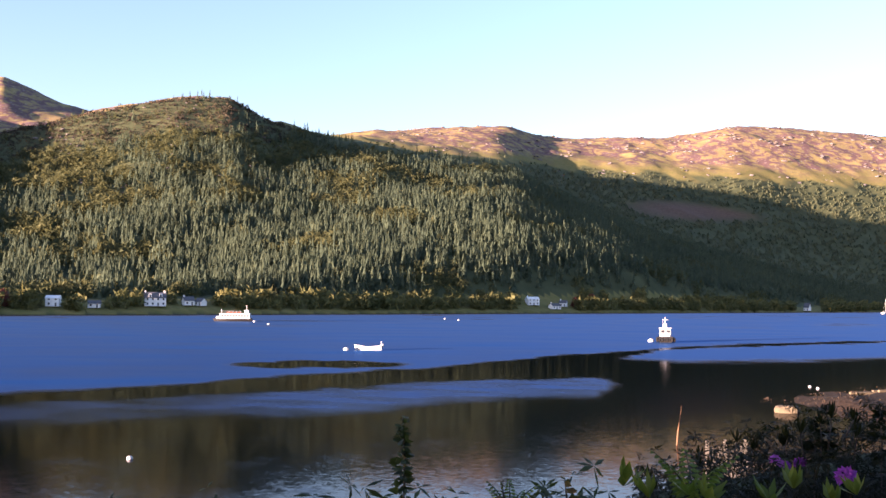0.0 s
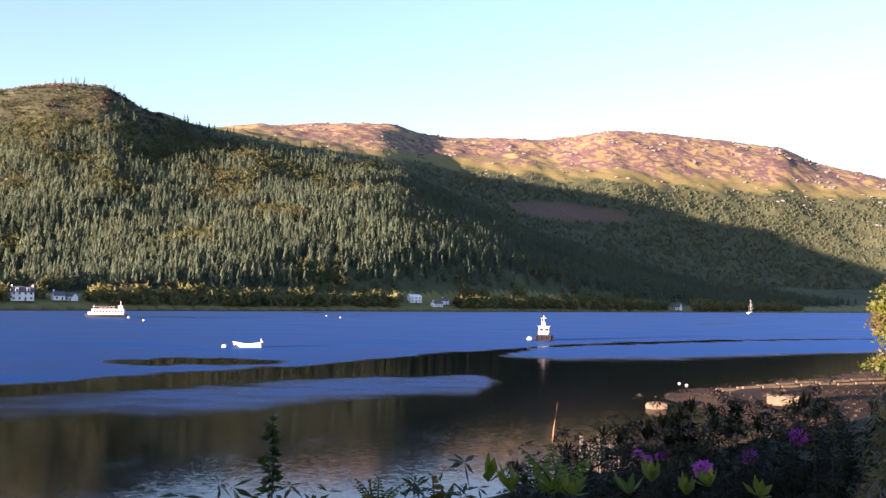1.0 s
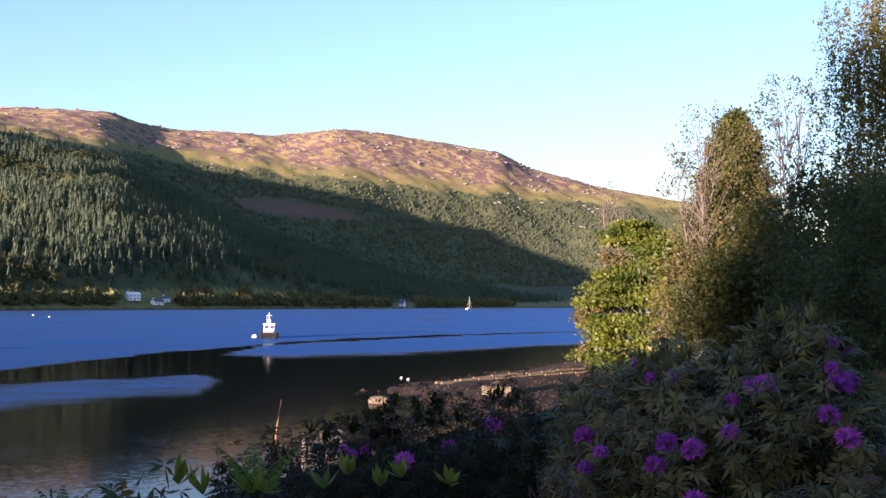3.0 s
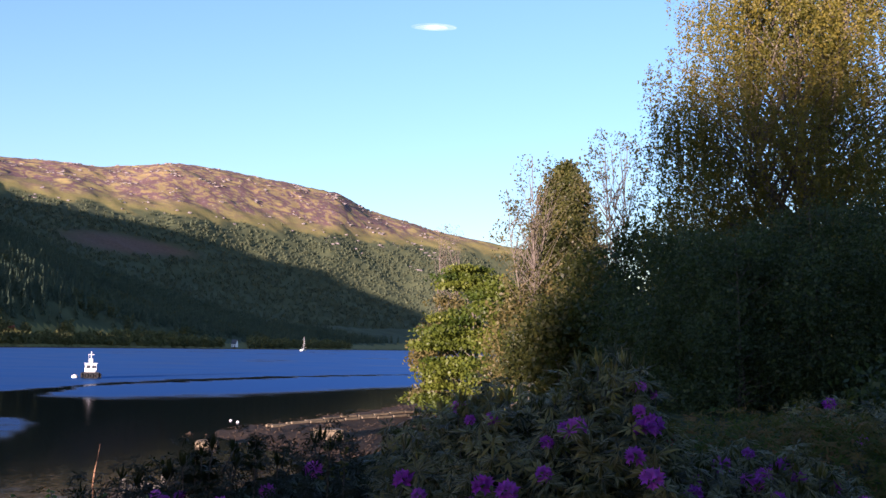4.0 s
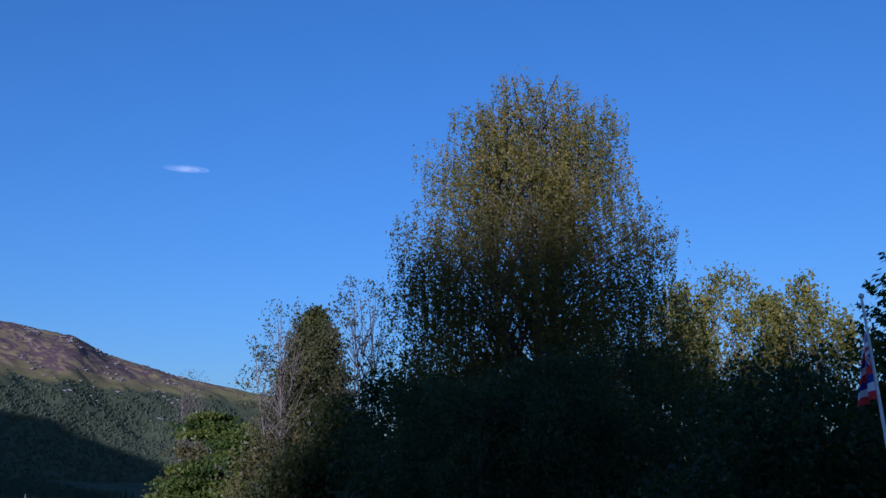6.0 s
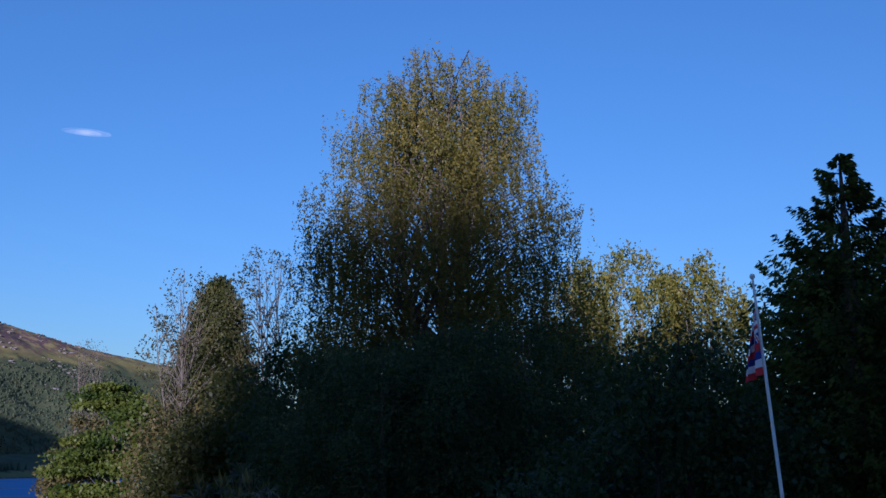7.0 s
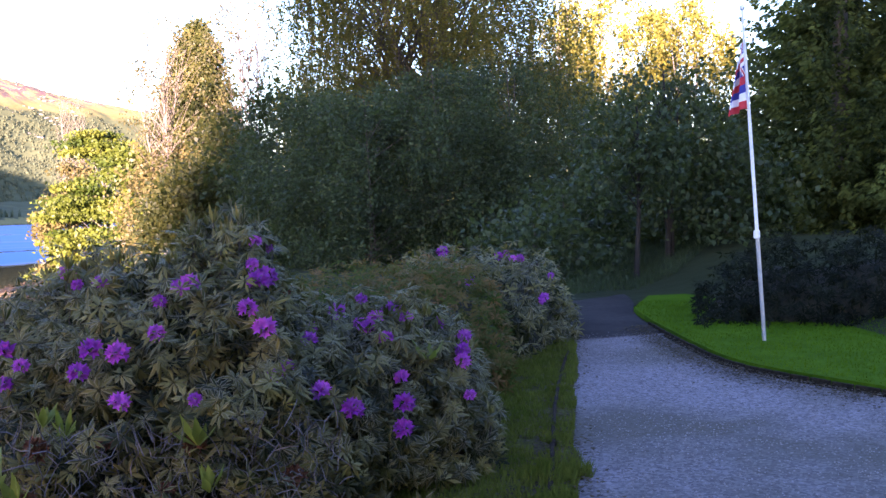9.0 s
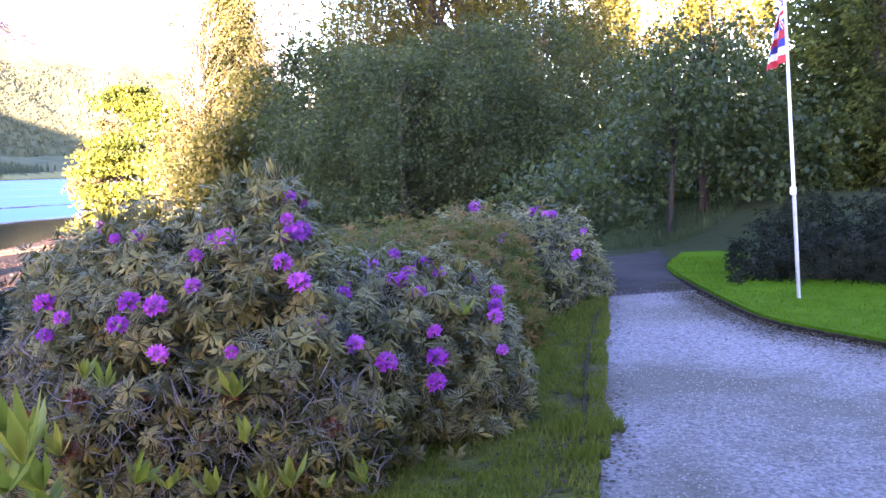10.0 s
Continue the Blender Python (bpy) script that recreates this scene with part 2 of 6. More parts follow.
def water_material():
    m, n, l, s = material("loch_water", 0.04)
    n.remove(s)
    rp, dp = n.new("ShaderNodeAttribute"), n.new("ShaderNodeAttribute")
    rp.attribute_name, dp.attribute_name = "ripple", "depth"
    g = n.new("ShaderNodeNewGeometry")
    stretch = n.new("ShaderNodeMapping")
    stretch.inputs["Scale"].default_value = (0.6, 1.0, 1.0)
    stretch.inputs["Rotation"].default_value = (0, 0, radians(-25))
    l.new(g.outputs["Position"], stretch.inputs["Vector"])
    a = noise_tex(n, l, 4.0, 3, stretch.outputs[0])
    b = noise_tex(n, l, 15.0, 2, stretch.outputs[0])
    add = n.new("ShaderNodeVectorMath")
    add.operation = "ADD"
    l.new(a.outputs["Color"], add.inputs[0])
    l.new(b.outputs["Color"], add.inputs[1])
    sub = n.new("ShaderNodeVectorMath")
    sub.operation = "SUBTRACT"
    l.new(add.outputs[0], sub.inputs[0])
    sub.inputs[1].default_value = (1.0, 1.0, 1.0)
    amp = n.new("ShaderNodeMapRange")
    amp.inputs["To Min"].default_value, amp.inputs["To Max"].default_value = 0.035, 0.10
    l.new(rp.outputs["Fac"], amp.inputs["Value"])
    flat = n.new("ShaderNodeVectorMath")
    flat.operation = "MULTIPLY"
    l.new(sub.outputs[0], flat.inputs[0])
    flat.inputs[1].default_value = (1, 1, 0)
    sc = n.new("ShaderNodeVectorMath")
    sc.operation = "SCALE"
    l.new(flat.outputs[0], sc.inputs[0])
    l.new(amp.outputs[0], sc.inputs["Scale"])
    up = n.new("ShaderNodeVectorMath")
    up.operation = "ADD"
    l.new(sc.outputs[0], up.inputs[0])
    up.inputs[1].default_value = (0, 0, 1)
    nm = n.new("ShaderNodeVectorMath")
    nm.operation = "NORMALIZE"
    l.new(up.outputs[0], nm.inputs[0])
    rg = n.new("ShaderNodeMapRange")
    rg.inputs["To Min"].default_value, rg.inputs["To Max"].default_value = 0.07, 0.40
    l.new(rp.outputs["Fac"], rg.inputs["Value"])
    gl = n.new("ShaderNodeBsdfGlossy")
    l.new(rg.outputs[0], gl.inputs["Roughness"])
    l.new(nm.outputs[0], gl.inputs["Normal"])
    # gloss tinted blue where ruffled: the sky's reflection is put into the colour
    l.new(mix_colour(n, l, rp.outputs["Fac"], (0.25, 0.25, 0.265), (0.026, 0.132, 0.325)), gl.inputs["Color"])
    body, clear, under = n.new("ShaderNodeBsdfDiffuse"), n.new("ShaderNodeBsdfTransparent"), n.new("ShaderNodeMixShader")
    body.inputs["Color"].default_value = (0.006, 0.012, 0.028, 1)
    clear.inputs["Color"].default_value = (0.55, 0.48, 0.34, 1)
    l.new(ramp(n, l, dp.outputs["Fac"], [(0.0, (0.35, 0.35, 0.35)), (0.35, (1, 1, 1))]).outputs[0], under.inputs[0])
    l.new(clear.outputs[0], under.inputs[1])
    l.new(body.outputs[0], under.inputs[2])
    fr, mx = n.new("ShaderNodeFresnel"), n.new("ShaderNodeMixShader")
    fr.inputs["IOR"].default_value = 1.33
    l.new(fr.outputs[0], mx.inputs[0])
    l.new(under.outputs[0], mx.inputs[1])
    l.new(gl.outputs[0], mx.inputs[2])
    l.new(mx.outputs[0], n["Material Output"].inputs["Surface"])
    return m


M_LAND, M_WATER = land_material(), water_material()
M_CONIFER = leaf_material("conifer_needles", (0.062, 0.094, 0.062), (0.100, 0.134, 0.078), 0.5, 0.8, glow=(0.10, 0.10, 0.05))
# far slope needles, lightened also to stand in for the haze over them
M_PLANTATION = leaf_material("young_plantation", (0.085, 0.108, 0.062), (0.125, 0.140, 0.078), 0.5, 0.8, glow=(0.12, 0.12, 0.06))
M_HEATHER = leaf_material("heather", (0.040, 0.030, 0.026), (0.082, 0.070, 0.042), 0.3, 0.9, glow=(0.08, 0.06, 0.04))
M_BROAD = leaf_material("hill_broadleaf", (0.066, 0.078, 0.034), (0.122, 0.122, 0.05), 0.5, 0.8, glow=(0.12, 0.11, 0.04))
M_SHORELEAF = leaf_material("shore_broadleaf", (0.0575, 0.0713, 0.0276), (0.138, 0.132, 0.0483), 0.35, 0.8, glow=(0.16, 0.15, 0.05))
M_BIRCH = leaf_material("birch_leaves", (0.05, 0.0537, 0.0112), (0.163, 0.122, 0.0213), 0.35)
# dark green leaves; the wood edge's deep shade is put into them too
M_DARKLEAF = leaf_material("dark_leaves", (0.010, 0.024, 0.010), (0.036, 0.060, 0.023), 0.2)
M_HAZEL = leaf_material("olive_hazel_leaves", (0.0202, 0.0259, 0.0072), (0.0612, 0.0612, 0.0158), 0.3)
M_BEECH = leaf_material("fresh_beech_leaves", (0.0233, 0.0398, 0.0049), (0.0765, 0.0884, 0.0122), 0.3)
M_BRONZE = leaf_material("bronze_leaves", (0.0423, 0.0385, 0.0154), (0.108, 0.0847, 0.0293), 0.35)
M_GOLD = leaf_material("golden_birch_leaves", (0.08, 0.0848, 0.014), (0.18, 0.145, 0.026), 0.4)
M_CYPRESS = leaf_material("cypress_fronds", (0.009, 0.018, 0.006), (0.092, 0.118, 0.026), 0.15, 0.8, True, 0.08)
M_BARK = simple("bark", (0.05, 0.04, 0.03), (0.12, 0.10, 0.08), 3.0, 0.9, 0.8, 0.03)
M_BIRCHBARK = simple("birch_bark", (0.06, 0.05, 0.04), (0.24, 0.215, 0.19), 1.2, 0.7, 0.5, 0.02)


# ---- ground: one sheet to the horizon ----
def grid_sheet(name, bearings, radii, height, mat):
    A, Rr = np.meshgrid(np.radians(bearings), radii, indexing="ij")
    x, y = Rr * np.sin(A), Rr * np.cos(A)
    z = height(x, y)
    na, nr = A.shape
    i, j = np.meshgrid(np.arange(na - 1), np.arange(nr - 1), indexing="ij")
    k = (i * nr + j).ravel()
    faces = np.stack([k, k + nr, k + nr + 1, k + 1], 1)[:, ::-1]
    me = array_mesh(name, np.stack([x, y, z], -1).reshape(-1, 3), faces, mat, smooth=True)
    return me, x.ravel(), y.ravel(), z.ravel()


def attribute(me, name, values):
    me.attributes.new(name, "FLOAT", "POINT").data.foreach_set("value", np.asarray(values, np.float32))


def moor_line(a):
    """Height angle at which the wood gives way to open moor."""
    return tab(a, [(-30, 6.5), (-24.5, 7.6), (-20.3, 8.9), (-15.5, 9.9), (-12.6, 10.0), (-10, 9.6), (-8, 10.2), (-6, 9.3), (0, 8.4), (7, 7.9), (13, 7.3), (20, 6.8), (30, 5.8), (40, 5.2)])


def land_kinds(x, y, z):
    a, r = np.degrees(np.arctan2(x, y)), np.hypot(x, y)
    e = np.degrees(np.arctan2(z - EYE, r))
    far = across(x, y) > 562
    moor = smooth(-1.2, 1.6, e - moor_line(a) + 0.35 * wobble(x, y, 160, 3.0)) * far
    ea = (a - 14.4) / 4.6
    felled = far * smooth(0.25, 0.0, ea ** 2 * 0.25 + ((e - 5.25 + 0.10 * (a - 14.2)) / (0.62 - 0.05 * (a - 14.2))) ** 2 * 0.25) * (r > 1500)
    # near crest kept dark: heath, with the crest's shade put into the colour
    moor = np.where(r < tab(a, NEAR_DIST) + 80, np.minimum(moor, 0.33), moor)
    q = across(x, y)
    moor = np.where((q > 562) & (q < 596), np.maximum(moor, 0.5), moor)
    shore = smooth(17, 21, q) * (q < 400)
    return moor, felled, shore


bear = np.concatenate([np.arange(-180, -150, 5.0), np.arange(-150, -95, 1.0), np.arange(-95, -30, 5.0), np.arange(-30, 80, 0.33), np.arange(80, 180.1, 5.0)])
rads = np.concatenate([np.linspace(0.3, 30, 40), np.geomspace(31, 520, 70), np.linspace(528, 1000, 70), np.linspace(1010, 3500, 150), [3800, 4300, 4900]])
me, gx, gy, gz = grid_sheet("ground", bear, rads, land, M_LAND)
for nm, v in zip(("moor", "felled", "shore"), land_kinds(gx, gy, gz)):
    attribute(me, nm, v)
attribute(me, "hillside", across(gx, gy) > 400)
ground = tagged(new("ground", me), "heather moor, forest floor and muddy shore round a loch", "ground", kind="structure")

# ---- water ----
OUTER = [(-60, 85), (-24, 92), (-15.4, 97), (-8, 110), (-1, 120), (4, 139), (7, 156), (10.3, 167), (13.4, 188), (19, 216), (24, 243), (30, 273), (45, 310)]
INNER = [(-60, 76), (-24, 83), (-15.4, 87), (-6, 92), (4, 105), (9, 107), (10.5, 100)]
LOWER = [(-60, 58), (-21, 65), (-15, 68), (-6, 68), (3, 80), (8.7, 83), (10.5, 100)]
POOL_FAR = [(9.6, 142), (12.8, 176), (19.5, 207), (24, 232), (30, 264), (45, 300)]
POOL_NEAR = [(9.6, 142), (13.4, 135), (19.5, 143), (24, 158), (31, 190), (45, 220)]


def ripple(x, y):
    """Where the breeze ruffles the loch: 1 ruffled, 0 calm."""
    a, r = np.degrees(np.arctan2(x, y)), np.hypot(x, y)
    j = wobble(x, y, 14, 5.0) * 0.02 + wobble(x, y, 40, 6.0) * 0.012
    f = r * (1 + j)
    open_ = smooth(-2.5, 4.0, f - tab(a, OUTER))
    spot = ((a + 7.2) / 5.2) ** 2 + ((f - 128) / 8.0) ** 2
    open_ = open_ * smooth(0.6, 1.2, spot)
    streak = smooth(0.35, 0.9, wobble(x * 0.35, y, 70, 8.0)) * smooth(260, 420, r) * 0.45
    open_ = open_ * (1 - streak) * (1 - 0.75 * smooth(480, 560, across(x, y)))
    pb = smooth(-2, 1.5, tab(a, INNER) - f) * smooth(-1, 9, f - tab(a, LOWER)) * smooth(10.6, 9.0, a) * (0.55 + 0.45 * smooth(-20, -4, a))
    pc = smooth(-3, 2, tab(a, POOL_FAR) - f) * smooth(-4, 16, f - tab(a, POOL_NEAR)) * smooth(9.6, 10.5, a)
    low = 0.12 * smooth(0.2, 0.8, wobble(x, y, 11, 9.0)) * smooth(75, 45, r)
    fine = 0.72 + 0.28 * wobble(x * 0.5, y, 9, 15.0)
    pb = pb * fine
    open_ = open_ * (0.88 + 0.12 * wobble(x * 0.4, y, 30, 17.0))
    return np.clip(np.maximum.reduce([open_, 0.9 * pb, 0.9 * pc, low]), 0, 1)


wr = np.concatenate([np.linspace(24, 300, 190), np.geomspace(303, 2100, 60)])
me, wx, wy, wz = grid_sheet("loch_water", np.arange(-100, 62, 0.6), wr, lambda x, y: 0 * x, M_WATER)
attribute(me, "ripple", ripple(wx, wy))
attribute(me, "depth", np.clip(-land(wx, wy) / 2.0, 0, 1))
water = tagged(new("loch_water", me), "blue loch water, ruffled in patches and calm near shore", "water", kind="structure")


# ---- woods over the loch ----
def scatter(n, a0, a1, r0, r1):
    a = np.radians(rng.uniform(a0, a1, n))
    r = np.sqrt(rng.uniform(r0 ** 2, r1 ** 2, n))
    return r * np.sin(a), r * np.cos(a)


def conifers(x, y, z, h, w, levels, arms, tint):
    """Many conifers as jagged whorls of drooping boughs."""
    n = len(x)
    vs, fs, ts = [], [], []
    off = 0
    for lv in range(levels):
        f0 = lv / levels
        for k in range(arms):
            ang = rng.uniform(0, 2 * np.pi, n)
            rad = w * (1.02 - f0) * rng.uniform(0.65, 1.15, n)
            top = z + h * np.minimum(f0 + 1.6 / levels + rng.uniform(-0.03, 0.03, n), 1.0)
            low = z + h * (f0 + rng.uniform(-0.03, 0.05, n)) + h * 0.03
            hw = rad * 0.62
            c, s = np.cos(ang), np.sin(ang)
            p0 = np.stack([x, y, top], 1)
            p1 = np.stack([x + c * rad - s * hw * 0.7, y + s * rad + c * hw * 0.7, low], 1)
            p2 = np.stack([x + c * rad + s * hw * 0.7, y + s * rad - c * hw * 0.7, low + h * rng.uniform(-.03, .03, n)], 1)
            vs.append(np.stack([p0, p1, p2], 1).reshape(-1, 3))
            fs.append(np.arange(3 * n).reshape(-1, 3) + off)
            off += 3 * n
            ts.append(np.repeat(tint + rng.uniform(-0.08, 0.08, n), 3))
    return np.concatenate(vs), np.concatenate(fs), np.clip(np.concatenate(ts), 0, 1)


def bushes(x, y, z, h, w, clumps, tint):
    """Many far broadleaved trees as shells of small leaf sprays."""
    n = len(x)
    vs, fs, ts = [], [], []
    off = 0
    for k in range(clumps):
        d = rng.normal(size=(n, 3))
        d /= np.linalg.norm(d, axis=1)[:, None]
        c = np.stack([x + d[:, 0] * w * rng.uniform(.55, 1.05, n), y + d[:, 1] * w * rng.uniform(.55, 1.05, n), z + h * 0.52 + d[:, 2] * h * rng.uniform(.3, .5, n)], 1)
        u = rng.normal(size=(n, 3)) * (w * 0.34)[:, None]
        v = rng.normal(size=(n, 3)) * (w * 0.34)[:, None]
        vs.append(np.stack([c - u, c + v * 0.6, c + u], 1).reshape(-1, 3))
        fs.append(np.arange(3 * n).reshape(-1, 3) + off)
        off += 3 * n
        ts.append(np.repeat(tint + rng.uniform(-0.12, 0.12, n), 3))
    return np.concatenate(vs), np.concatenate(fs), np.clip(np.concatenate(ts), 0, 1)


def wood_ground(x, y):
    z = land(x, y)
    moor, felled, _ = land_kinds(x, y, z)
    a, r = np.degrees(np.arctan2(x, y)), np.hypot(x, y)
    return z, moor, felled, a, r


# slope facing the water
x, y = scatter(52000, -29, 42, 560, 1700)
z, moor, felled, a, r = wood_ground(x, y)
ok = (across(x, y) > 578) & ((moor < 0.25 + rng.uniform(-.15, .1, len(x))) | (across(x, y) < 600)) & (felled < 0.3) & (r < tab(a, NEAR_DIST) + 60)
patch = wobble(x, y, 190, 11.0)
t = (r - 600) / 700
leafy = smooth(0.1, 0.6, patch + 0.5 * smooth(-14, -26, a) + 0.55 * smooth(0.45, 0.8, t) * smooth(6, -4, a)) > rng.uniform(0.15, 0.95, len(x))
ok &= across(x, y) > 590 + 25 * rng.random(len(x))
ok &= (across(x, y) > 600) | (np.min(np.abs(a[:, None] - np.array([-16.4, -14.3, -21.7, 5.2, 6.8])[None]), axis=1) > 0.9)
con = ok & ~leafy
h = rng.uniform(12, 21, len(x)) * (1 - 0.25 * smooth(0.3, 1, t))
v, f, tt = conifers(x[con], y[con], z[con] - 0.5, h[con], h[con] * 0.17, 5, 4, np.clip(0.45 + 0.22 * patch[con] + rng.normal(0, 0.2, con.sum()), 0, 1))
tagged(new("conifer_wood", array_mesh("conifer_wood", v, f, M_CONIFER, tt)), "dense dark green conifers on the slope over the loch", "forest", kind="stuff")
con = ok & leafy
h = rng.uniform(7, 13, len(x)) * (1 - 0.3 * smooth(0.3, 1, t))
v, f, tt = bushes(x[con], y[con], z[con] - 0.5, h[con], h[con] * 0.42, 26, np.clip(0.25 + rng.normal(0, 0.2, con.sum()), 0, 1))
tagged(new("mixed_wood", array_mesh("mixed_wood", v, f, M_BROAD, tt)), "olive and brownish broadleaved scrub among the conifers", "forest", kind="stuff")
# heather and scrub on the near crest
x, y = scatter(9000, -29, -7, 1000, 1420)
z, moor, felled, a, r = wood_ground(x, y)
ok = (moor > 0.2) & (r < tab(a, NEAR_DIST) + 30)
h = rng.uniform(1.5, 3.4, ok.sum())
v, f, tt = bushes(x[ok], y[ok], z[ok] - 0.6, h, h * 1.1, 12, np.clip(0.5 + 0.3 * wobble(x[ok], y[ok], 60, 4.0) + rng.normal(0, 0.15, ok.sum()), 0, 1))
tagged(new("crest_heather", array_mesh("crest_heather", v, f, M_HEATHER, tt)), "dark brown heather and scrub on the near crest", "heather", kind="stuff")
# far slope
x, y = scatter(36000, -8, 45, 1650, 3000)
z, moor, felled, a, r = wood_ground(x, y)
ok = (moor < 0.3 + rng.uniform(-.2, .15, len(x))) & (felled < 0.3) & (r > tab(a, NEAR_DIST) + 60)
h = rng.uniform(4, 8, ok.sum())
v, f, tt = conifers(x[ok], y[ok], z[ok] - 0.5, h, h * 0.5, 2, 6, np.clip(0.5 + 0.25 * wobble(x[ok], y[ok], 300, 13.) + rng.normal(0, 0.2, ok.sum()), 0, 1))
tagged(new("far_wood", array_mesh("far_wood", v, f, M_PLANTATION, tt)), "plantation conifers on the far slope below the moor", "forest", kind="stuff")
# shore trees
s = rng.uniform(80, 1330, 800)
q = 566 + np.abs(rng.normal(0, 11, 800)) + 3
x, y = -0.64 * q + 0.77 * s, 0.77 * q + 0.64 * s
det = 0.77 * 0.77 + 0.64 * 0.64
x, y = x / det, y / det
HOUSES = (-16.4, -14.6, -13.9, -21.7, -19.6, 5.2, 6.5, 7.0, 20.4)
ab = np.degrees(np.arctan2(x, y))
near_house = np.min(np.abs(ab[:, None] - np.array(HOUSES)[None]), axis=1) < 0.75
x, y, q = x[~near_house], y[~near_house], q[~near_house]
h = rng.uniform(5, 11, len(x))
v, f, tt = bushes(x, y, land(x, y) - 0.8, h, h * 0.48, 60, np.clip(0.8 + rng.normal(0, 0.25, len(x)), 0, 1))
tagged(new("shore_wood", array_mesh("shore_wood", v, f, M_SHORELEAF, tt)), "yellowish young broadleaved trees along the far shore", "forest", kind="stuff")


# ---- crags on the moor ----
def crags():
    """Low broken rock outcrops near the crests, in drifts."""
    bm = bmesh.new()
    bmesh.ops.create_icosphere(bm, subdivisions=1, radius=1.0)
    base = np.array([v.co for v in bm.verts])
    tri = np.array([[v.index for v in f.verts] for f in bm.faces])
    bm.free()
    a1 = rng.uniform(-23, -9, 900)
    r1 = tab(a1, NEAR_DIST) - rng.uniform(0, 260, 900)
    a2 = rng.uniform(-3, 33, 3200)
    r2 = tab(a2, FAR_DIST) - 520 * rng.random(3200) ** 1.6 + 15
    a, r = np.radians(np.concatenate([a1, a2])), np.concatenate([r1, r2])
    x, y = r * np.sin(a), r * np.cos(a)
    keep = wobble(x, y, 210, 5.0) + 0.25 * rng.normal(size=len(x)) > 0.42
    x, y, r = x[keep], y[keep], r[keep]
    n = len(x)
    w = rng.uniform(1.6, 5.2, n) * r / 2400
    v = base[None] * rng.uniform(0.55, 1.3, (n, len(base), 1))
    turn = rng.uniform(0, 2 * np.pi, n)
    vx, vy = v[..., 0] * 1.5, v[..., 1]
    c, s = np.cos(turn)[:, None], np.sin(turn)[:, None]
    pts = np.stack([x[:, None] + (vx * c - vy * s) * w[:, None], y[:, None] + (vx * s + vy * c) * w[:, None],
                    land(x, y)[:, None] + v[..., 2] * w[:, None] * 0.6], -1).reshape(-1, 3)
    fs = (tri[None] + (np.arange(n) * len(base))[:, None, None]).reshape(-1, 3)
    mat = simple("moor_rock", (0.08, 0.068, 0.068), (0.18, 0.158, 0.15), 0.25, 0.95, 0.8, 0.4)
    tagged(new("rock_outcrops", array_mesh("rock_outcrops", pts, fs, mat)), "grey broken rock outcrops on the moor crests", "rock", kind="stuff")


crags()


# ---- near trees ----
def leaf_cloud(c, u, v):
    """Diamond leaves from base points, length and width vectors."""
    n = len(c)
    vs = np.stack([c, c + u * 0.45 + v * 0.5, c + u, c + u * 0.45 - v * 0.5], 1).reshape(-1, 3)
    return vs, np.arange(4 * n).reshape(-1, 4)


def random_dirs(n, down=0.0):
    d = rng.normal(size=(n, 3))
    d[:, 2] -= down
    return d / np.linalg.norm(d, axis=1)[:, None]


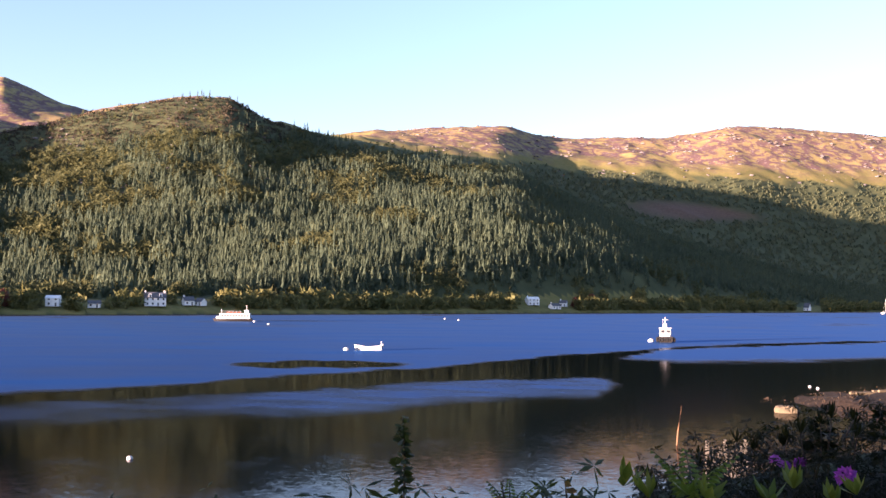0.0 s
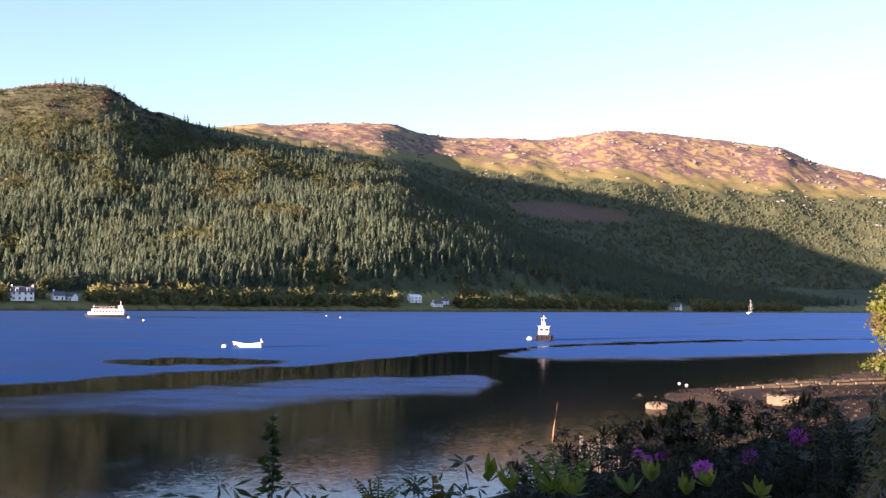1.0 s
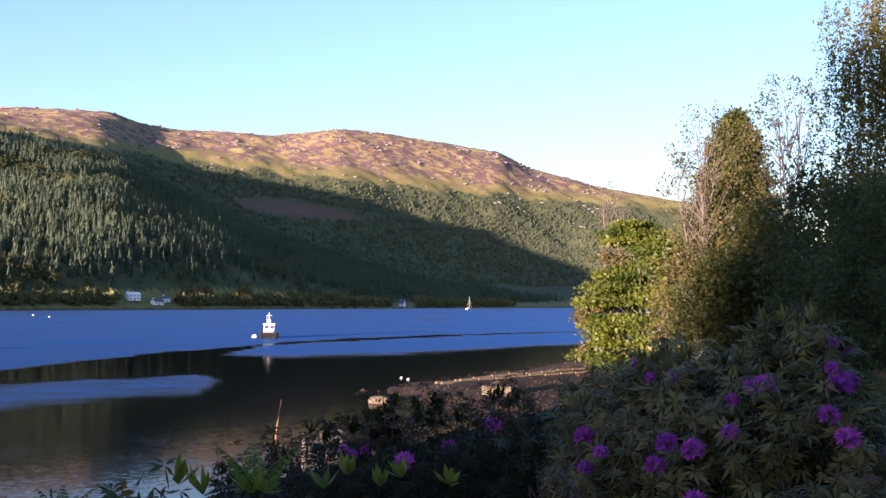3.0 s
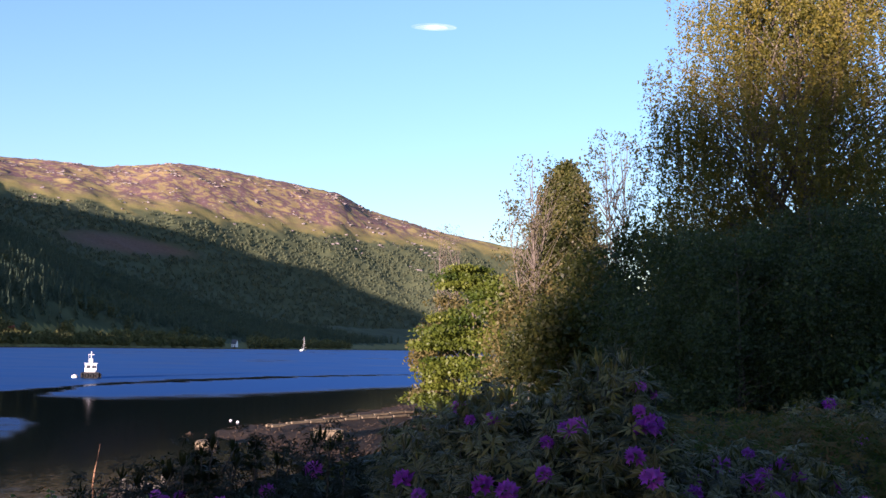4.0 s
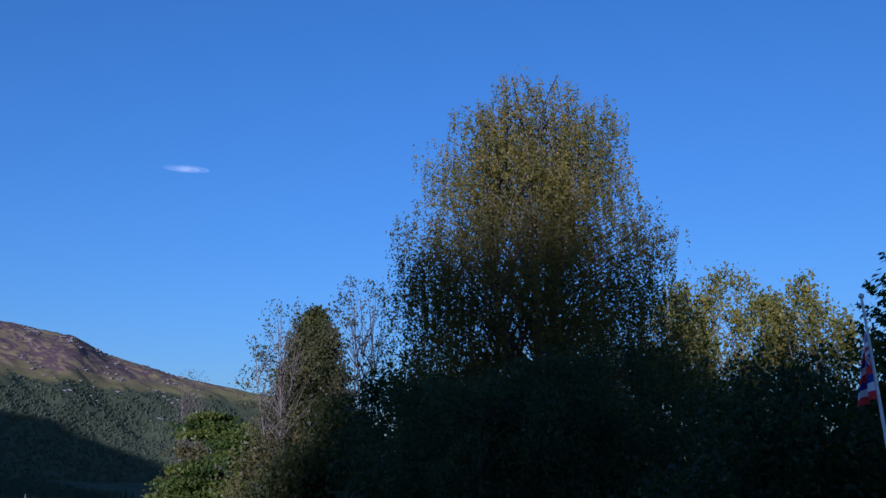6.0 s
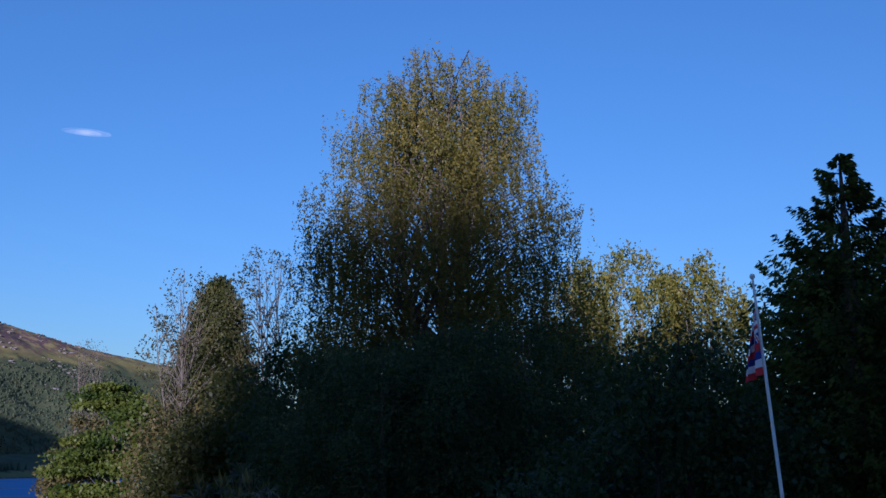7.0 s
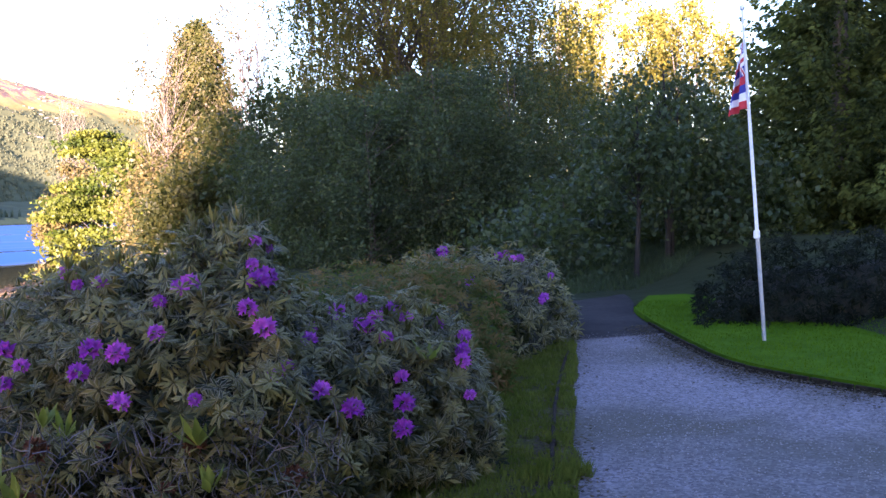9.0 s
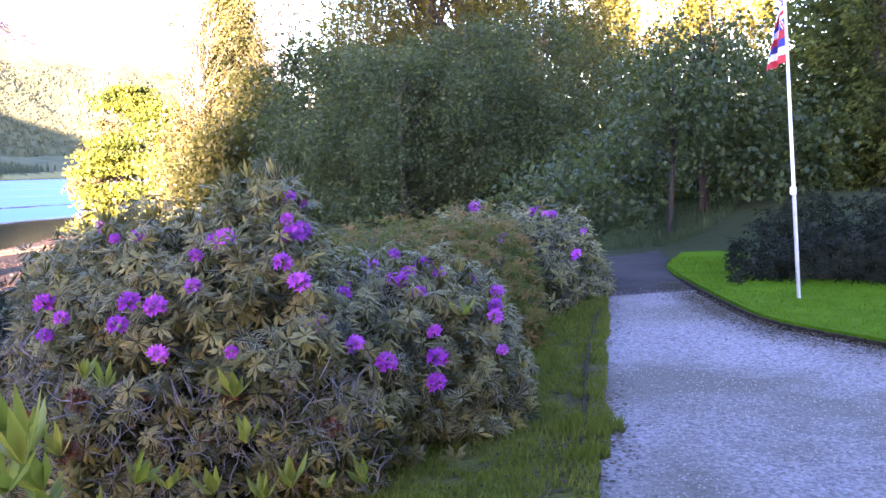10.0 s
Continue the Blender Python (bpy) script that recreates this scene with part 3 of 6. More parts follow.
def tree(name, label, bearing, dist, height, profile, leaves, leaf, mat, bark=None, clumps=70, clump=0.9, limbs=26, droop=0.3, strand=0.0,
         trunks=1, lean=0.0, base=None, girth=0.012, squash=0.8, tintc=0.5):
    """profile: (height fraction, crown radius) pairs. strand: length of hanging twigs."""
    bx, by = polar(bearing, dist)
    bz = land_at(bx, by) - 0.15 if base is None else base
    root = tagged(new(name), label, "tree")
    root.location = (bx, by, bz)
    bark = bark or M_BARK
    stems = []
    for k in range(trunks):
        ang, out = rng.uniform(0, 6.28), (0.0 if trunks == 1 else height * rng.uniform(0.03, 0.1))
        pts, rad = [], []
        for i in range(9):
            f = i / 8
            pts.append((math.cos(ang) * out * (0.15 + f) + lean * height * f + 0.012 * height * math.sin(5 * f + k), math.sin(ang) * out * (0.15 + f) + 0.012 * height * math.cos(4 * f + 2 * k), f * height * (0.97 if k == 0 else rng.uniform(0.8, 0.95))))
            rad.append(max(height * girth * (1 - f) ** 0.8 * (1 if trunks == 1 else 0.7), 0.02))
        stems.append((pts, rad))
    tubes = [tube_arrays(p, r, 8) for p, r in stems]
    hs = np.array([p[0] for p in profile])
    rs = np.array([p[1] for p in profile])
    hf = rng.uniform(hs[0], hs[-1], clumps * 3)
    keep = rng.random(clumps * 3) < (np.interp(hf, hs, rs) / rs.max()) ** 0.7 + 0.22
    hf = hf[keep][:clumps]
    R = np.interp(hf, hs, rs) * rng.uniform(0.12, 1.0, len(hf)) ** 0.48
    th = rng.uniform(0, 2 * np.pi, len(hf))
    cx, cy, cz = R * np.cos(th) + lean * height * hf, R * np.sin(th), hf * height
    ltubes = []
    for i in range(min(limbs, len(hf))):
        f0 = max(0.08, hf[i] - 0.12 - 0.1 * rng.random())
        st = stems[i % trunks][0]
        k = min(int(f0 * 8), 7)
        w = f0 * 8 - k
        s0 = Vector(st[k]).lerp(Vector(st[k + 1]), w)
        e = Vector((cx[i], cy[i], cz[i]))
        mid = s0.lerp(e, 0.5) + Vector((0, 0, 0.06 * (e - s0).length))
        g = height * girth * 0.3
        ltubes.append(tube_arrays([s0, s0.lerp(mid, 0.6), mid, e], [g, g * 0.7, g * 0.5, g * 0.15], 5))
    tv, tf = join_tubes(tubes)
    mesh_part("trunk", array_mesh("trunk", tv, tf, bark, smooth=True), root)
    if ltubes:
        lv, lf = join_tubes(ltubes)
        mesh_part("branchwork", array_mesh("branchwork", lv, lf, M_BARK if bark is M_BIRCHBARK else bark, smooth=True), root)["kind"] = "stuff"
    idx = rng.integers(0, len(hf), leaves)
    C = np.stack([cx, cy, cz], 1)
    size = clump * (0.6 + 0.8 * rng.random(len(hf)))
    c = C[idx] + np.clip(rng.normal(size=(leaves, 3)), -1.6, 1.6) * np.array([1, 1, squash]) * (size[idx] * 0.5)[:, None]
    tint = tintc + 0.32 * rng.normal(size=len(hf))[idx]
    if strand:
        # twigs hang from each clump; leaves follow them
        ns = leaves // 14
        st = C[rng.integers(0, len(hf), ns)] + np.clip(rng.normal(size=(ns, 3)), -1.5, 1.5) * clump * 0.42
        ln = strand * rng.uniform(0.3, 1.2, ns)
        sid = rng.integers(0, ns, leaves)
        d = rng.random(leaves)
        sway = rng.normal(size=(ns, 2)) * 0.12
        c2 = st[sid].copy()
        c2[:, 2] -= d * ln[sid]
        c2[:, :2] += sway[sid] * (d * ln[sid])[:, None] + rng.normal(size=(leaves, 2)) * 0.05
        use = rng.random(leaves) < 0.75
        c = np.where(use[:, None], c2, c)
    c[:, 2] = np.maximum(c[:, 2], 0.15)
    u = random_dirs(leaves, droop) * leaf * rng.uniform(0.7, 1.3, leaves)[:, None]
    v = np.cross(u, random_dirs(leaves)) * 0.75
    vs, fs = leaf_cloud(c, u, v)
    mesh_part("crown", array_mesh("crown", vs, fs, mat, np.repeat(np.clip(tint, 0, 1), 4)), root)
    return root


# the birch and the trees of the wood edge
def weeping_birch(label, bearing, dist, height, profile, boughs, strands, leaves, leaf, mat, trunks=3):
    """Boughs arch out from the stems to a ragged outline; leafy twigs hang from them like curtains."""
    bx, by = polar(bearing, dist)
    root = tagged(new("weeping_birch"), label, "tree")
    root.location = (bx, by, land_at(bx, by) - 0.15)
    hs, rs = [p[0] for p in profile], [p[1] for p in profile]
    stems = []
    for k in range(trunks):
        th, out = 2.1 * k + 0.5, 0.0 if k == 0 else 2.2
        top = height * (0.95 if k == 0 else 0.9 - 0.05 * k)
        stems.append([Vector((out * f ** 0.7 * math.cos(th) + 0.3 * math.sin(6 * f + k), out * f ** 0.7 * math.sin(th) + 0.25 * math.cos(5 * f + 2 * k), top * f)) for f in np.linspace(0, 1, 10)])
    for st in stems:
        v, f = tube_arrays(st, [0.24 * (1 - i / 9.3) ** 0.8 for i in range(10)], 8)
        mesh_part("trunk", array_mesh("trunk", v, f, M_BIRCHBARK, smooth=True), root)
    tubes, hang, tints = [], [], []
    for i in range(boughs):
        f1 = hs[0] + (hs[-1] - hs[0]) * ((i + rng.random()) / boughs) ** 1.15
        th = i * 2.4 + rng.normal(0, 0.25)
        R = float(np.interp(f1, hs, rs)) * (rng.uniform(0.4, 1.0) if i % 3 else rng.uniform(0.88, 1.04))
        e = Vector((R * math.cos(th), R * math.sin(th), f1 * height))
        st = stems[i % trunks]
        f0 = max(0.06, f1 - 0.05 - 0.028 * R)
        k = min(int(f0 * 9), 8)
        b = st[k].lerp(st[k + 1], f0 * 9 - k)
        m = b.lerp(e, 0.55) + Vector((0, 0, 0.16 * (e - b).length))
        tip = e + Vector((0.5 * math.cos(th), 0.5 * math.sin(th), -0.75))
        line = [b, b.lerp(m, 0.6), m, e, tip]
        tubes.append(tube_arrays(line, [0.075, 0.055, 0.04, 0.02, 0.006], 5))
        dense = rng.uniform(0.5, 1.3) * (0.22 + 0.075 * (e - b).length ** 2)
        for q in range(max(2, int(strands / boughs * dense))):
            w = 1.2 + 2.8 * rng.random() ** 0.55
            a = min(int(w), 3)
            p = line[a].lerp(line[a + 1], w - a)
            spread = 0.2 + 0.12 * (e - b).length
            hang.append((p.x + rng.uniform(-1, 1) * spread, p.y + rng.uniform(-1, 1) * spread, p.z + rng.uniform(-0.35, 0.2)))
            tints.append(0.5 + 0.2 * math.sin(3.7 * i) + rng.normal(0, 0.12))
    v, f = join_tubes(tubes)
    mesh_part("branchwork", array_mesh("branchwork", v, f, M_BARK, smooth=True), root)["kind"] = "stuff"
    hang, tints = np.array(hang), np.array(tints)
    n = len(hang)
    ln = rng.uniform(0.7, 2.5, n) ** 1.2
    sway = rng.uniform(-0.12, 0.12, (n, 2))
    sid = rng.integers(0, n, leaves)
    d = rng.random(leaves) * ln[sid]
    c = hang[sid].copy()
    c[:, 2] = np.maximum(c[:, 2] - d, 0.2)
    c[:, :2] += sway[sid] * d[:, None] + np.clip(rng.normal(0, 0.06, (leaves, 2)), -0.11, 0.11)
    u = random_dirs(leaves, 0.9) * leaf * rng.uniform(0.65, 1.3, leaves)[:, None]
    vs, fs = leaf_cloud(c, u, np.cross(u, random_dirs(leaves)) * 0.75)
    mesh_part("crown", array_mesh("crown", vs, fs, mat, np.repeat(np.clip(tints[sid] + rng.normal(0, 0.1, leaves), 0, 1), 4)), root)
    return root


weeping_birch("tall weeping birch with golden green leaves and pale trunk", 52.2, 44, 21.0,
              [(0.22, 5.0), (0.35, 5.9), (0.52, 6.1), (0.64, 5.9), (0.71, 5.0), (0.77, 4.0), (0.88, 4.1), (0.96, 3.4), (1.0, 1.8)], 250, 2700, 230000, 0.12, M_BIRCH)
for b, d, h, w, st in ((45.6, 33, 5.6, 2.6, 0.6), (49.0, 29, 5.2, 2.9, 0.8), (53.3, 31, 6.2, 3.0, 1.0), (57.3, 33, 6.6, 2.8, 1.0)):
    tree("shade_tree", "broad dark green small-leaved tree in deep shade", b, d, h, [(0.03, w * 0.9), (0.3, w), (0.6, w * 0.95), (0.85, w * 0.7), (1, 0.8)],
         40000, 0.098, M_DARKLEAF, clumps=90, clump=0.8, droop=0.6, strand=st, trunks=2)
tree("beech_tree", "fresh yellow-green beech on the shore", 34.0, 105, 16.4, [(0.02, 5.4), (0.25, 6.3), (0.55, 6.0), (0.8, 4.6), (1, 1.6)],
     26000, 0.42, M_BEECH, clumps=62, clump=2.3, droop=0.1, squash=0.2)
tree("beech_tree", "fresh yellow-green beech on the shore", 36.3, 98, 14.0, [(0.02, 3.8), (0.3, 4.4), (0.7, 3.8), (1, 1.4)],
     14000, 0.42, M_BEECH, clumps=44, clump=2.1, droop=0.1, squash=0.2)
tree("oak_tree", "bronze young-leaved oak leaning over the shore", 32.6, 114, 13.5, [(0.1, 3.6), (0.4, 4.2), (0.75, 3.0), (1, 1.0)],
     9000, 0.45, M_BRONZE, clumps=60, clump=1.6, droop=0.1, squash=0.4)
tree("spruce_tree", "bronze-green conifer with a pointed top", 39.3, 72, 15.3, [(0.3, 3.4), (0.5, 3.0), (0.7, 2.3), (0.86, 1.5), (0.95, 0.7), (1, 0.1)],
     36000, 0.28, M_HAZEL, clumps=420, clump=0.75, droop=0.6, tintc=0.5)
for b, d, h, w, lv in ((32.6, 120, 22.6, 2.6, 900), (37.4, 60, 14.9, 2.6, 2600), (42.2, 58, 14.6, 2.9, 3600)):
    tree("ash_tree", "thin ash tree with sparse new leaves and bare twigs", b, d, h, [(0.35, w * 0.7), (0.6, w), (0.85, w * 0.9), (1, w * 0.5)],
         lv, 0.17, M_BRONZE, clumps=140, clump=0.55, limbs=140, trunks=5, girth=0.006, tintc=0.2)
for b, d, h, w, mt in ((37.6, 60, 7.0, 2.6, M_BRONZE), (41.2, 54, 6.6, 2.8, M_HAZEL), (44.0, 48, 7.4, 3.0, M_DARKLEAF), (38.9, 50, 4.8, 2.6, M_HAZEL)):
    tree("hazel_tree", "bushy hazel with olive leaves at the wood edge", b, d, h, [(0.02, w), (0.4, w), (0.75, w * 0.8), (1, w * 0.3)],
         9000, 0.26, mt, clumps=80, clump=1.2, trunks=3, girth=0.009)
for b, d, h, w in ((67.3, 72, 16.2, 4.0), (63.4, 76, 18.0, 3.6), (65.4, 80, 16.6, 3.6), (60.4, 70, 16.0, 3.3)):
    tree("golden_birch", "slender golden birch in the wood edge", b, d, h, [(0.1, w * 0.8), (0.4, w), (0.7, w * 0.9), (0.9, w * 0.6), (1, 0.5)],
         17000, 0.25, M_GOLD, M_BIRCHBARK, 110, 1.2, 40, 0.8, 1.8, 2)
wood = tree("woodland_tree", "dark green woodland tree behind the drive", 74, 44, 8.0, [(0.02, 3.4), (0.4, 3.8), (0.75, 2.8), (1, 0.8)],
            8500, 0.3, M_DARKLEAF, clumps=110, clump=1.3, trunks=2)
for b, d in ((59.0, 46), (54, 52), (49, 50), (74.5, 38), (80, 36), (86, 34), (66, 96), (62.5, 92), (46.5, 62), (69, 90)):
    px, py = polar(b, d)
    copy_thing(wood, Matrix.Translation((px, py, land_at(px, py) - 0.15)) @ pose(0, 0, 0, 0, 0, b * 37))
trk = simple("dark_trunk", (0.0108, 0.009, 0.0072), (0.027, 0.0228, 0.018), 4.0, 0.9, 0.8, 0.02)
for b, d, h, n in ((64.4, 19.5, 3.6, 1), (66.2, 20.5, 4.0, 5)):
    tree("multi_stem_tree", "slim dark trunks of a small tree on the bank", b, d, h, [(0.55, 0.9), (0.8, 1.3), (1, 0.6)], 4000, 0.11, M_DARKLEAF, trk, 40, 0.7, 16, 0.6, 0.5, n, girth=0.017)


def cypress(bearing, dist, height, width):
    """A dense conifer of flat drooping fronds."""
    bx, by = polar(bearing, dist)
    root = tagged(new("cypress_tree"), "large dark green cypress with drooping fronds", "tree")
    root.location = (bx, by, land_at(bx, by) - 0.1)
    tv, tf = tube_arrays([(0, 0, 0), (0, 0.05, height * 0.5), (0, 0, height * 0.97)], [0.3, 0.18, 0.02], 8)
    mesh_part("trunk", array_mesh("trunk", tv, tf, M_BARK, smooth=True), root)
    # boughs sweep out and up at the tip; flat sprays hang along both sides
    nb, k = 820, 84
    hf = 1 - rng.random(nb) ** 0.56
    th = rng.uniform(0, 2 * np.pi, nb)
    R = width * (1 - hf) ** 0.92 * (1 + 0.13 * np.sin(3 * th + 9 * hf)) * (0.5 + 0.7 * rng.random(nb) ** 2.2) + 0.05
    bid = np.repeat(np.arange(nb), k)
    f = rng.random(nb * k) ** 0.6 * 0.78 + 0.22
    rad = R[bid] * f
    half = (0.5 * (1.05 - f) + 0.05) * np.minimum(0.75, 0.12 + 0.3 * R[bid])
    side = rng.uniform(-1, 1, nb * k) * half
    z = hf[bid] * height + R[bid] * (-0.32 * f + 0.34 * f ** 3) + 0.25 * rad * hf[bid] - np.abs(side) * 0.55 - 0.12 * rng.random(nb * k) ** 2
    c = np.stack([rad * np.cos(th[bid]) - side * np.sin(th[bid]), rad * np.sin(th[bid]) + side * np.cos(th[bid]), np.maximum(z, 0.1)], 1)
    sg = np.sign(side) * 0.8
    out = np.stack([np.cos(th[bid]) - sg * np.sin(th[bid]), np.sin(th[bid]) + sg * np.cos(th[bid]), -0.55 - 0.3 * rng.random(nb * k)], 1) + rng.normal(0, 0.25, (nb * k, 3))
    u = out / np.linalg.norm(out, axis=1)[:, None] * (0.15 * rng.uniform(0.6, 1.3, nb * k))[:, None]
    v = np.cross(u, random_dirs(nb * k)) * 0.42
    vs, fs = leaf_cloud(c, u, v)
    # tint lighter at the frond tips: pale growth, and light put into colour
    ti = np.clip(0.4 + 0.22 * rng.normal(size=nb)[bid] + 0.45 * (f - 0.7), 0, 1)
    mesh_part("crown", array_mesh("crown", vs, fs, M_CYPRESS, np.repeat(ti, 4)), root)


cypress(75.4, 24, 8.25, 4.8)
cypress(80.0, 23, 6.9, 3.6)


# ---- the drive, the lawn and their edges ----
TERRACE = 6.4


def gravel_material():
    m, n, l, s = material("gravel", 0.9)
    s.inputs["Specular IOR Level"].default_value = 0.12
    vo = n.new("ShaderNodeTexVoronoi")
    vo.inputs["Scale"].default_value = 45
    g = n.new("ShaderNodeNewGeometry")
    l.new(g.outputs["Position"], vo.inputs["Vector"])
    stone = ramp(n, l, vo.outputs["Color"], [(0.1, (0.10, 0.085, 0.095)), (0.5, (0.18, 0.155, 0.166)), (0.9, (0.27, 0.235, 0.248))]).outputs[0]
    worn = noise_tex(n, l, 0.55, 6)
    dirt = ramp(n, l, worn.outputs["Fac"], [(0.46, (0, 0, 0)), (0.64, (0.8, 0.8, 0.8))]).outputs[0]
    c = mix_colour(n, l, dirt, stone, (0.085, 0.075, 0.055))
    l.new(c, s.inputs["Base Color"])
    bumped(n, l, s, vo.outputs["Distance"], 0.6, 0.015)
    return m


M_GRAVEL = gravel_material()
# dark surface of the drive's far end, its shadow put into the colour
M_DRIVE_END = simple("dark_drive_end", (0.0198, 0.0172, 0.0172), (0.0449, 0.0383, 0.037), 1.2, 0.85, 0.5, 0.01, gloss=0.06)
M_SOIL = simple("dark_soil", (0.0165, 0.0132, 0.0099), (0.0396, 0.0297, 0.0198), 3.0, 0.95, 0.8, 0.03, gloss=0.06)
M_LAWN = simple("lawn", (0.020, 0.070, 0.003), (0.045, 0.115, 0.006), 2.0, 0.95, 0.6, 0.02, gloss=0.03)
M_VERGE = simple("mossy_verge", (0.0363, 0.0277, 0.0132), (0.099, 0.112, 0.0211), 4.5, 0.95, 0.8, 0.03, gloss=0.06)
M_BLADE = leaf_material("grass_blades", (0.020, 0.080, 0.002), (0.050, 0.125, 0.005), 0.25, 0.9, True, 0.03)
M_VBLADE = leaf_material("verge_grass", (0.035, 0.070, 0.008), (0.13, 0.135, 0.03), 0.25, 0.9, True, 0.04)
M_TIMBER = simple("weathered_timber", (0.0119, 0.00798, 0.00595), (0.0317, 0.0218, 0.0165), 5.0, 0.9, 0.6, 0.01, gloss=0.06)


def sheet(name, outline, z, mat, label, thick=0.0):
    bm = bmesh.new()
    f = bm.faces.new([bm.verts.new((x, y, z)) for x, y in outline])
    if f.normal.z < 0 or sum((outline[i][0] * outline[(i + 1) % len(outline)][1] - outline[(i + 1) % len(outline)][0] * outline[i][1]) for i in range(len(outline))) < 0:
        f.normal_flip()
    if thick:
        r = bmesh.ops.extrude_face_region(bm, geom=[f])
        bmesh.ops.translate(bm, verts=[g for g in r["geom"] if isinstance(g, bmesh.types.BMVert)], vec=(0, 0, thick))
        bmesh.ops.recalc_face_normals(bm, faces=bm.faces)
    ob = part(name, bm, mat)
    return tagged(ob, label, name.replace("_", " "), kind="structure")


def curve_line(pts, n=40):
    """A smooth line through points."""
    pts = [Vector((*p, 0)) for p in pts]
    out = []
    for i in range(len(pts) - 1):
        p0, p1, p2, p3 = pts[max(i - 1, 0)], pts[i], pts[i + 1], pts[min(i + 2, len(pts) - 1)]
        for k in range(n // (len(pts) - 1)):
            t = k / (n // (len(pts) - 1))
            v = 0.5 * (2 * p1 + (p2 - p0) * t + (2 * p0 - 5 * p1 + 4 * p2 - p3) * t * t + (3 * p1 - p0 - 3 * p2 + p3) * t ** 3)
            out.append((v.x, v.y))
    return out + [(pts[-1].x, pts[-1].y)]


def inside(px, py, poly):
    ins = np.zeros(len(px), bool)
    for i in range(len(poly)):
        (x0, y0), (x1, y1) = poly[i - 1], poly[i]
        hit = ((y0 > py) != (y1 > py)) & (px < (x1 - x0) * (py - y0) / ((y1 - y0) + 1e-12) + x0)
        ins ^= hit
    return ins


left_edge = curve_line([(-1.5, -0.9), (1.2, 0.75), (3.98, 2.35), (5.0, 2.85), (6.1, 3.5), (8.8, 4.97), (10.1, 5.72)])
lawn_edge = curve_line([(7.6, -4.0), (8.0, -1.0), (8.5, 1.4), (8.97, 2.7), (9.5, 3.6), (10.3, 4.32), (11.3, 5.1), (12.3, 5.85)])
lawn_edge = [(0.972 * x, 0.965 * y) for x, y in lawn_edge]
left_edge = [(x + 0.02 * math.sin(2.3 * i) * math.sin(0.7 * i + 1), y + 0.025 * math.sin(1.9 * i + 0.5) * math.sin(0.53 * i)) for i, (x, y) in enumerate(left_edge)]
gravel_line = left_edge + [(10.5, 5.95), (11.6, 4.9)] + [p for p in lawn_edge[::-1] if p[0] < 11.2] + [(6, -8), (-3, -6)]
sheet("driveway", gravel_line, TERRACE + 0.02, M_GRAVEL, "pale grey gravel drive with worn wheel tracks")
# darker far end of the drive; the shadow on it is in the colour
sheet("far_drive", curve_line([(10.2, 5.78), (12.2, 6.9), (14.2, 8.1), (15.6, 9.2), (16.2, 10.2)], 24) + curve_line([(17.4, 9.6), (16.6, 8.4), (15.0, 7.3), (13.6, 6.6), (12.35, 5.85), (11.5, 5.15), (10.9, 5.35)], 30), TERRACE + 0.028, M_DRIVE_END, "far end of the drive bending behind the hedge, darkened as in shadow")
lawn_line = [(x + 0.12, y - 0.05) for x, y in lawn_edge] + [(13.4, 6.5), (15.4, 7.2), (17.5, 5.5), (18, -4)]
sheet("lawn", lawn_line, TERRACE + 0.012, M_LAWN, "short green lawn with a cut edge", 0.075)
verge_line = [(x + 0.03, y - 0.05) for x, y in left_edge] + [(10.2, 6.2), (8.3, 5.6), (6.0, 4.7), (4.4, 3.9), (3.0, 3.6), (0.5, 2.6), (-1.5, 1.0)]
sheet("verge", verge_line, TERRACE + 0.035, M_VERGE, "mossy grass verge beside the drive")


def edging(name, line, offset, height, mat, label, pieces):
    """Boards set end to end along a line, each its own piece."""
    root = tagged(new(name), label, "edging", kind="structure")
    step = max(1, (len(line) - 1) // pieces)
    for i in range(0, len(line) - step, step):
        (x0, y0), (x1, y1) = line[i], line[i + step]
        d = math.hypot(x1 - x0, y1 - y0)
        bm = box(bmesh.new(), 0.01, -0.014, 0, d - 0.01, 0.014, height, 0.005)
        ob = part("board", bm, mat, root)
        ob.matrix_basis = pose(x0 + offset[0], y0 + offset[1], TERRACE + 0.0, 0, rng.uniform(-1, 1), math.degrees(math.atan2(y1 - y0, x1 - x0)) + rng.uniform(-1, 1))


edging("drive_edging", curve_line([(4.5, 2.8), (5.46, 3.34), (7.2, 4.33), (9.2, 5.35)], 36), (0.06, -0.08), 0.065, M_TIMBER, "low weathered timber edging of the verge", 9)
edging("lawn_edging", lawn_edge, (0.07, -0.03), 0.07, M_SOIL, "dark soil-coloured boards along the lawn edge", 18)


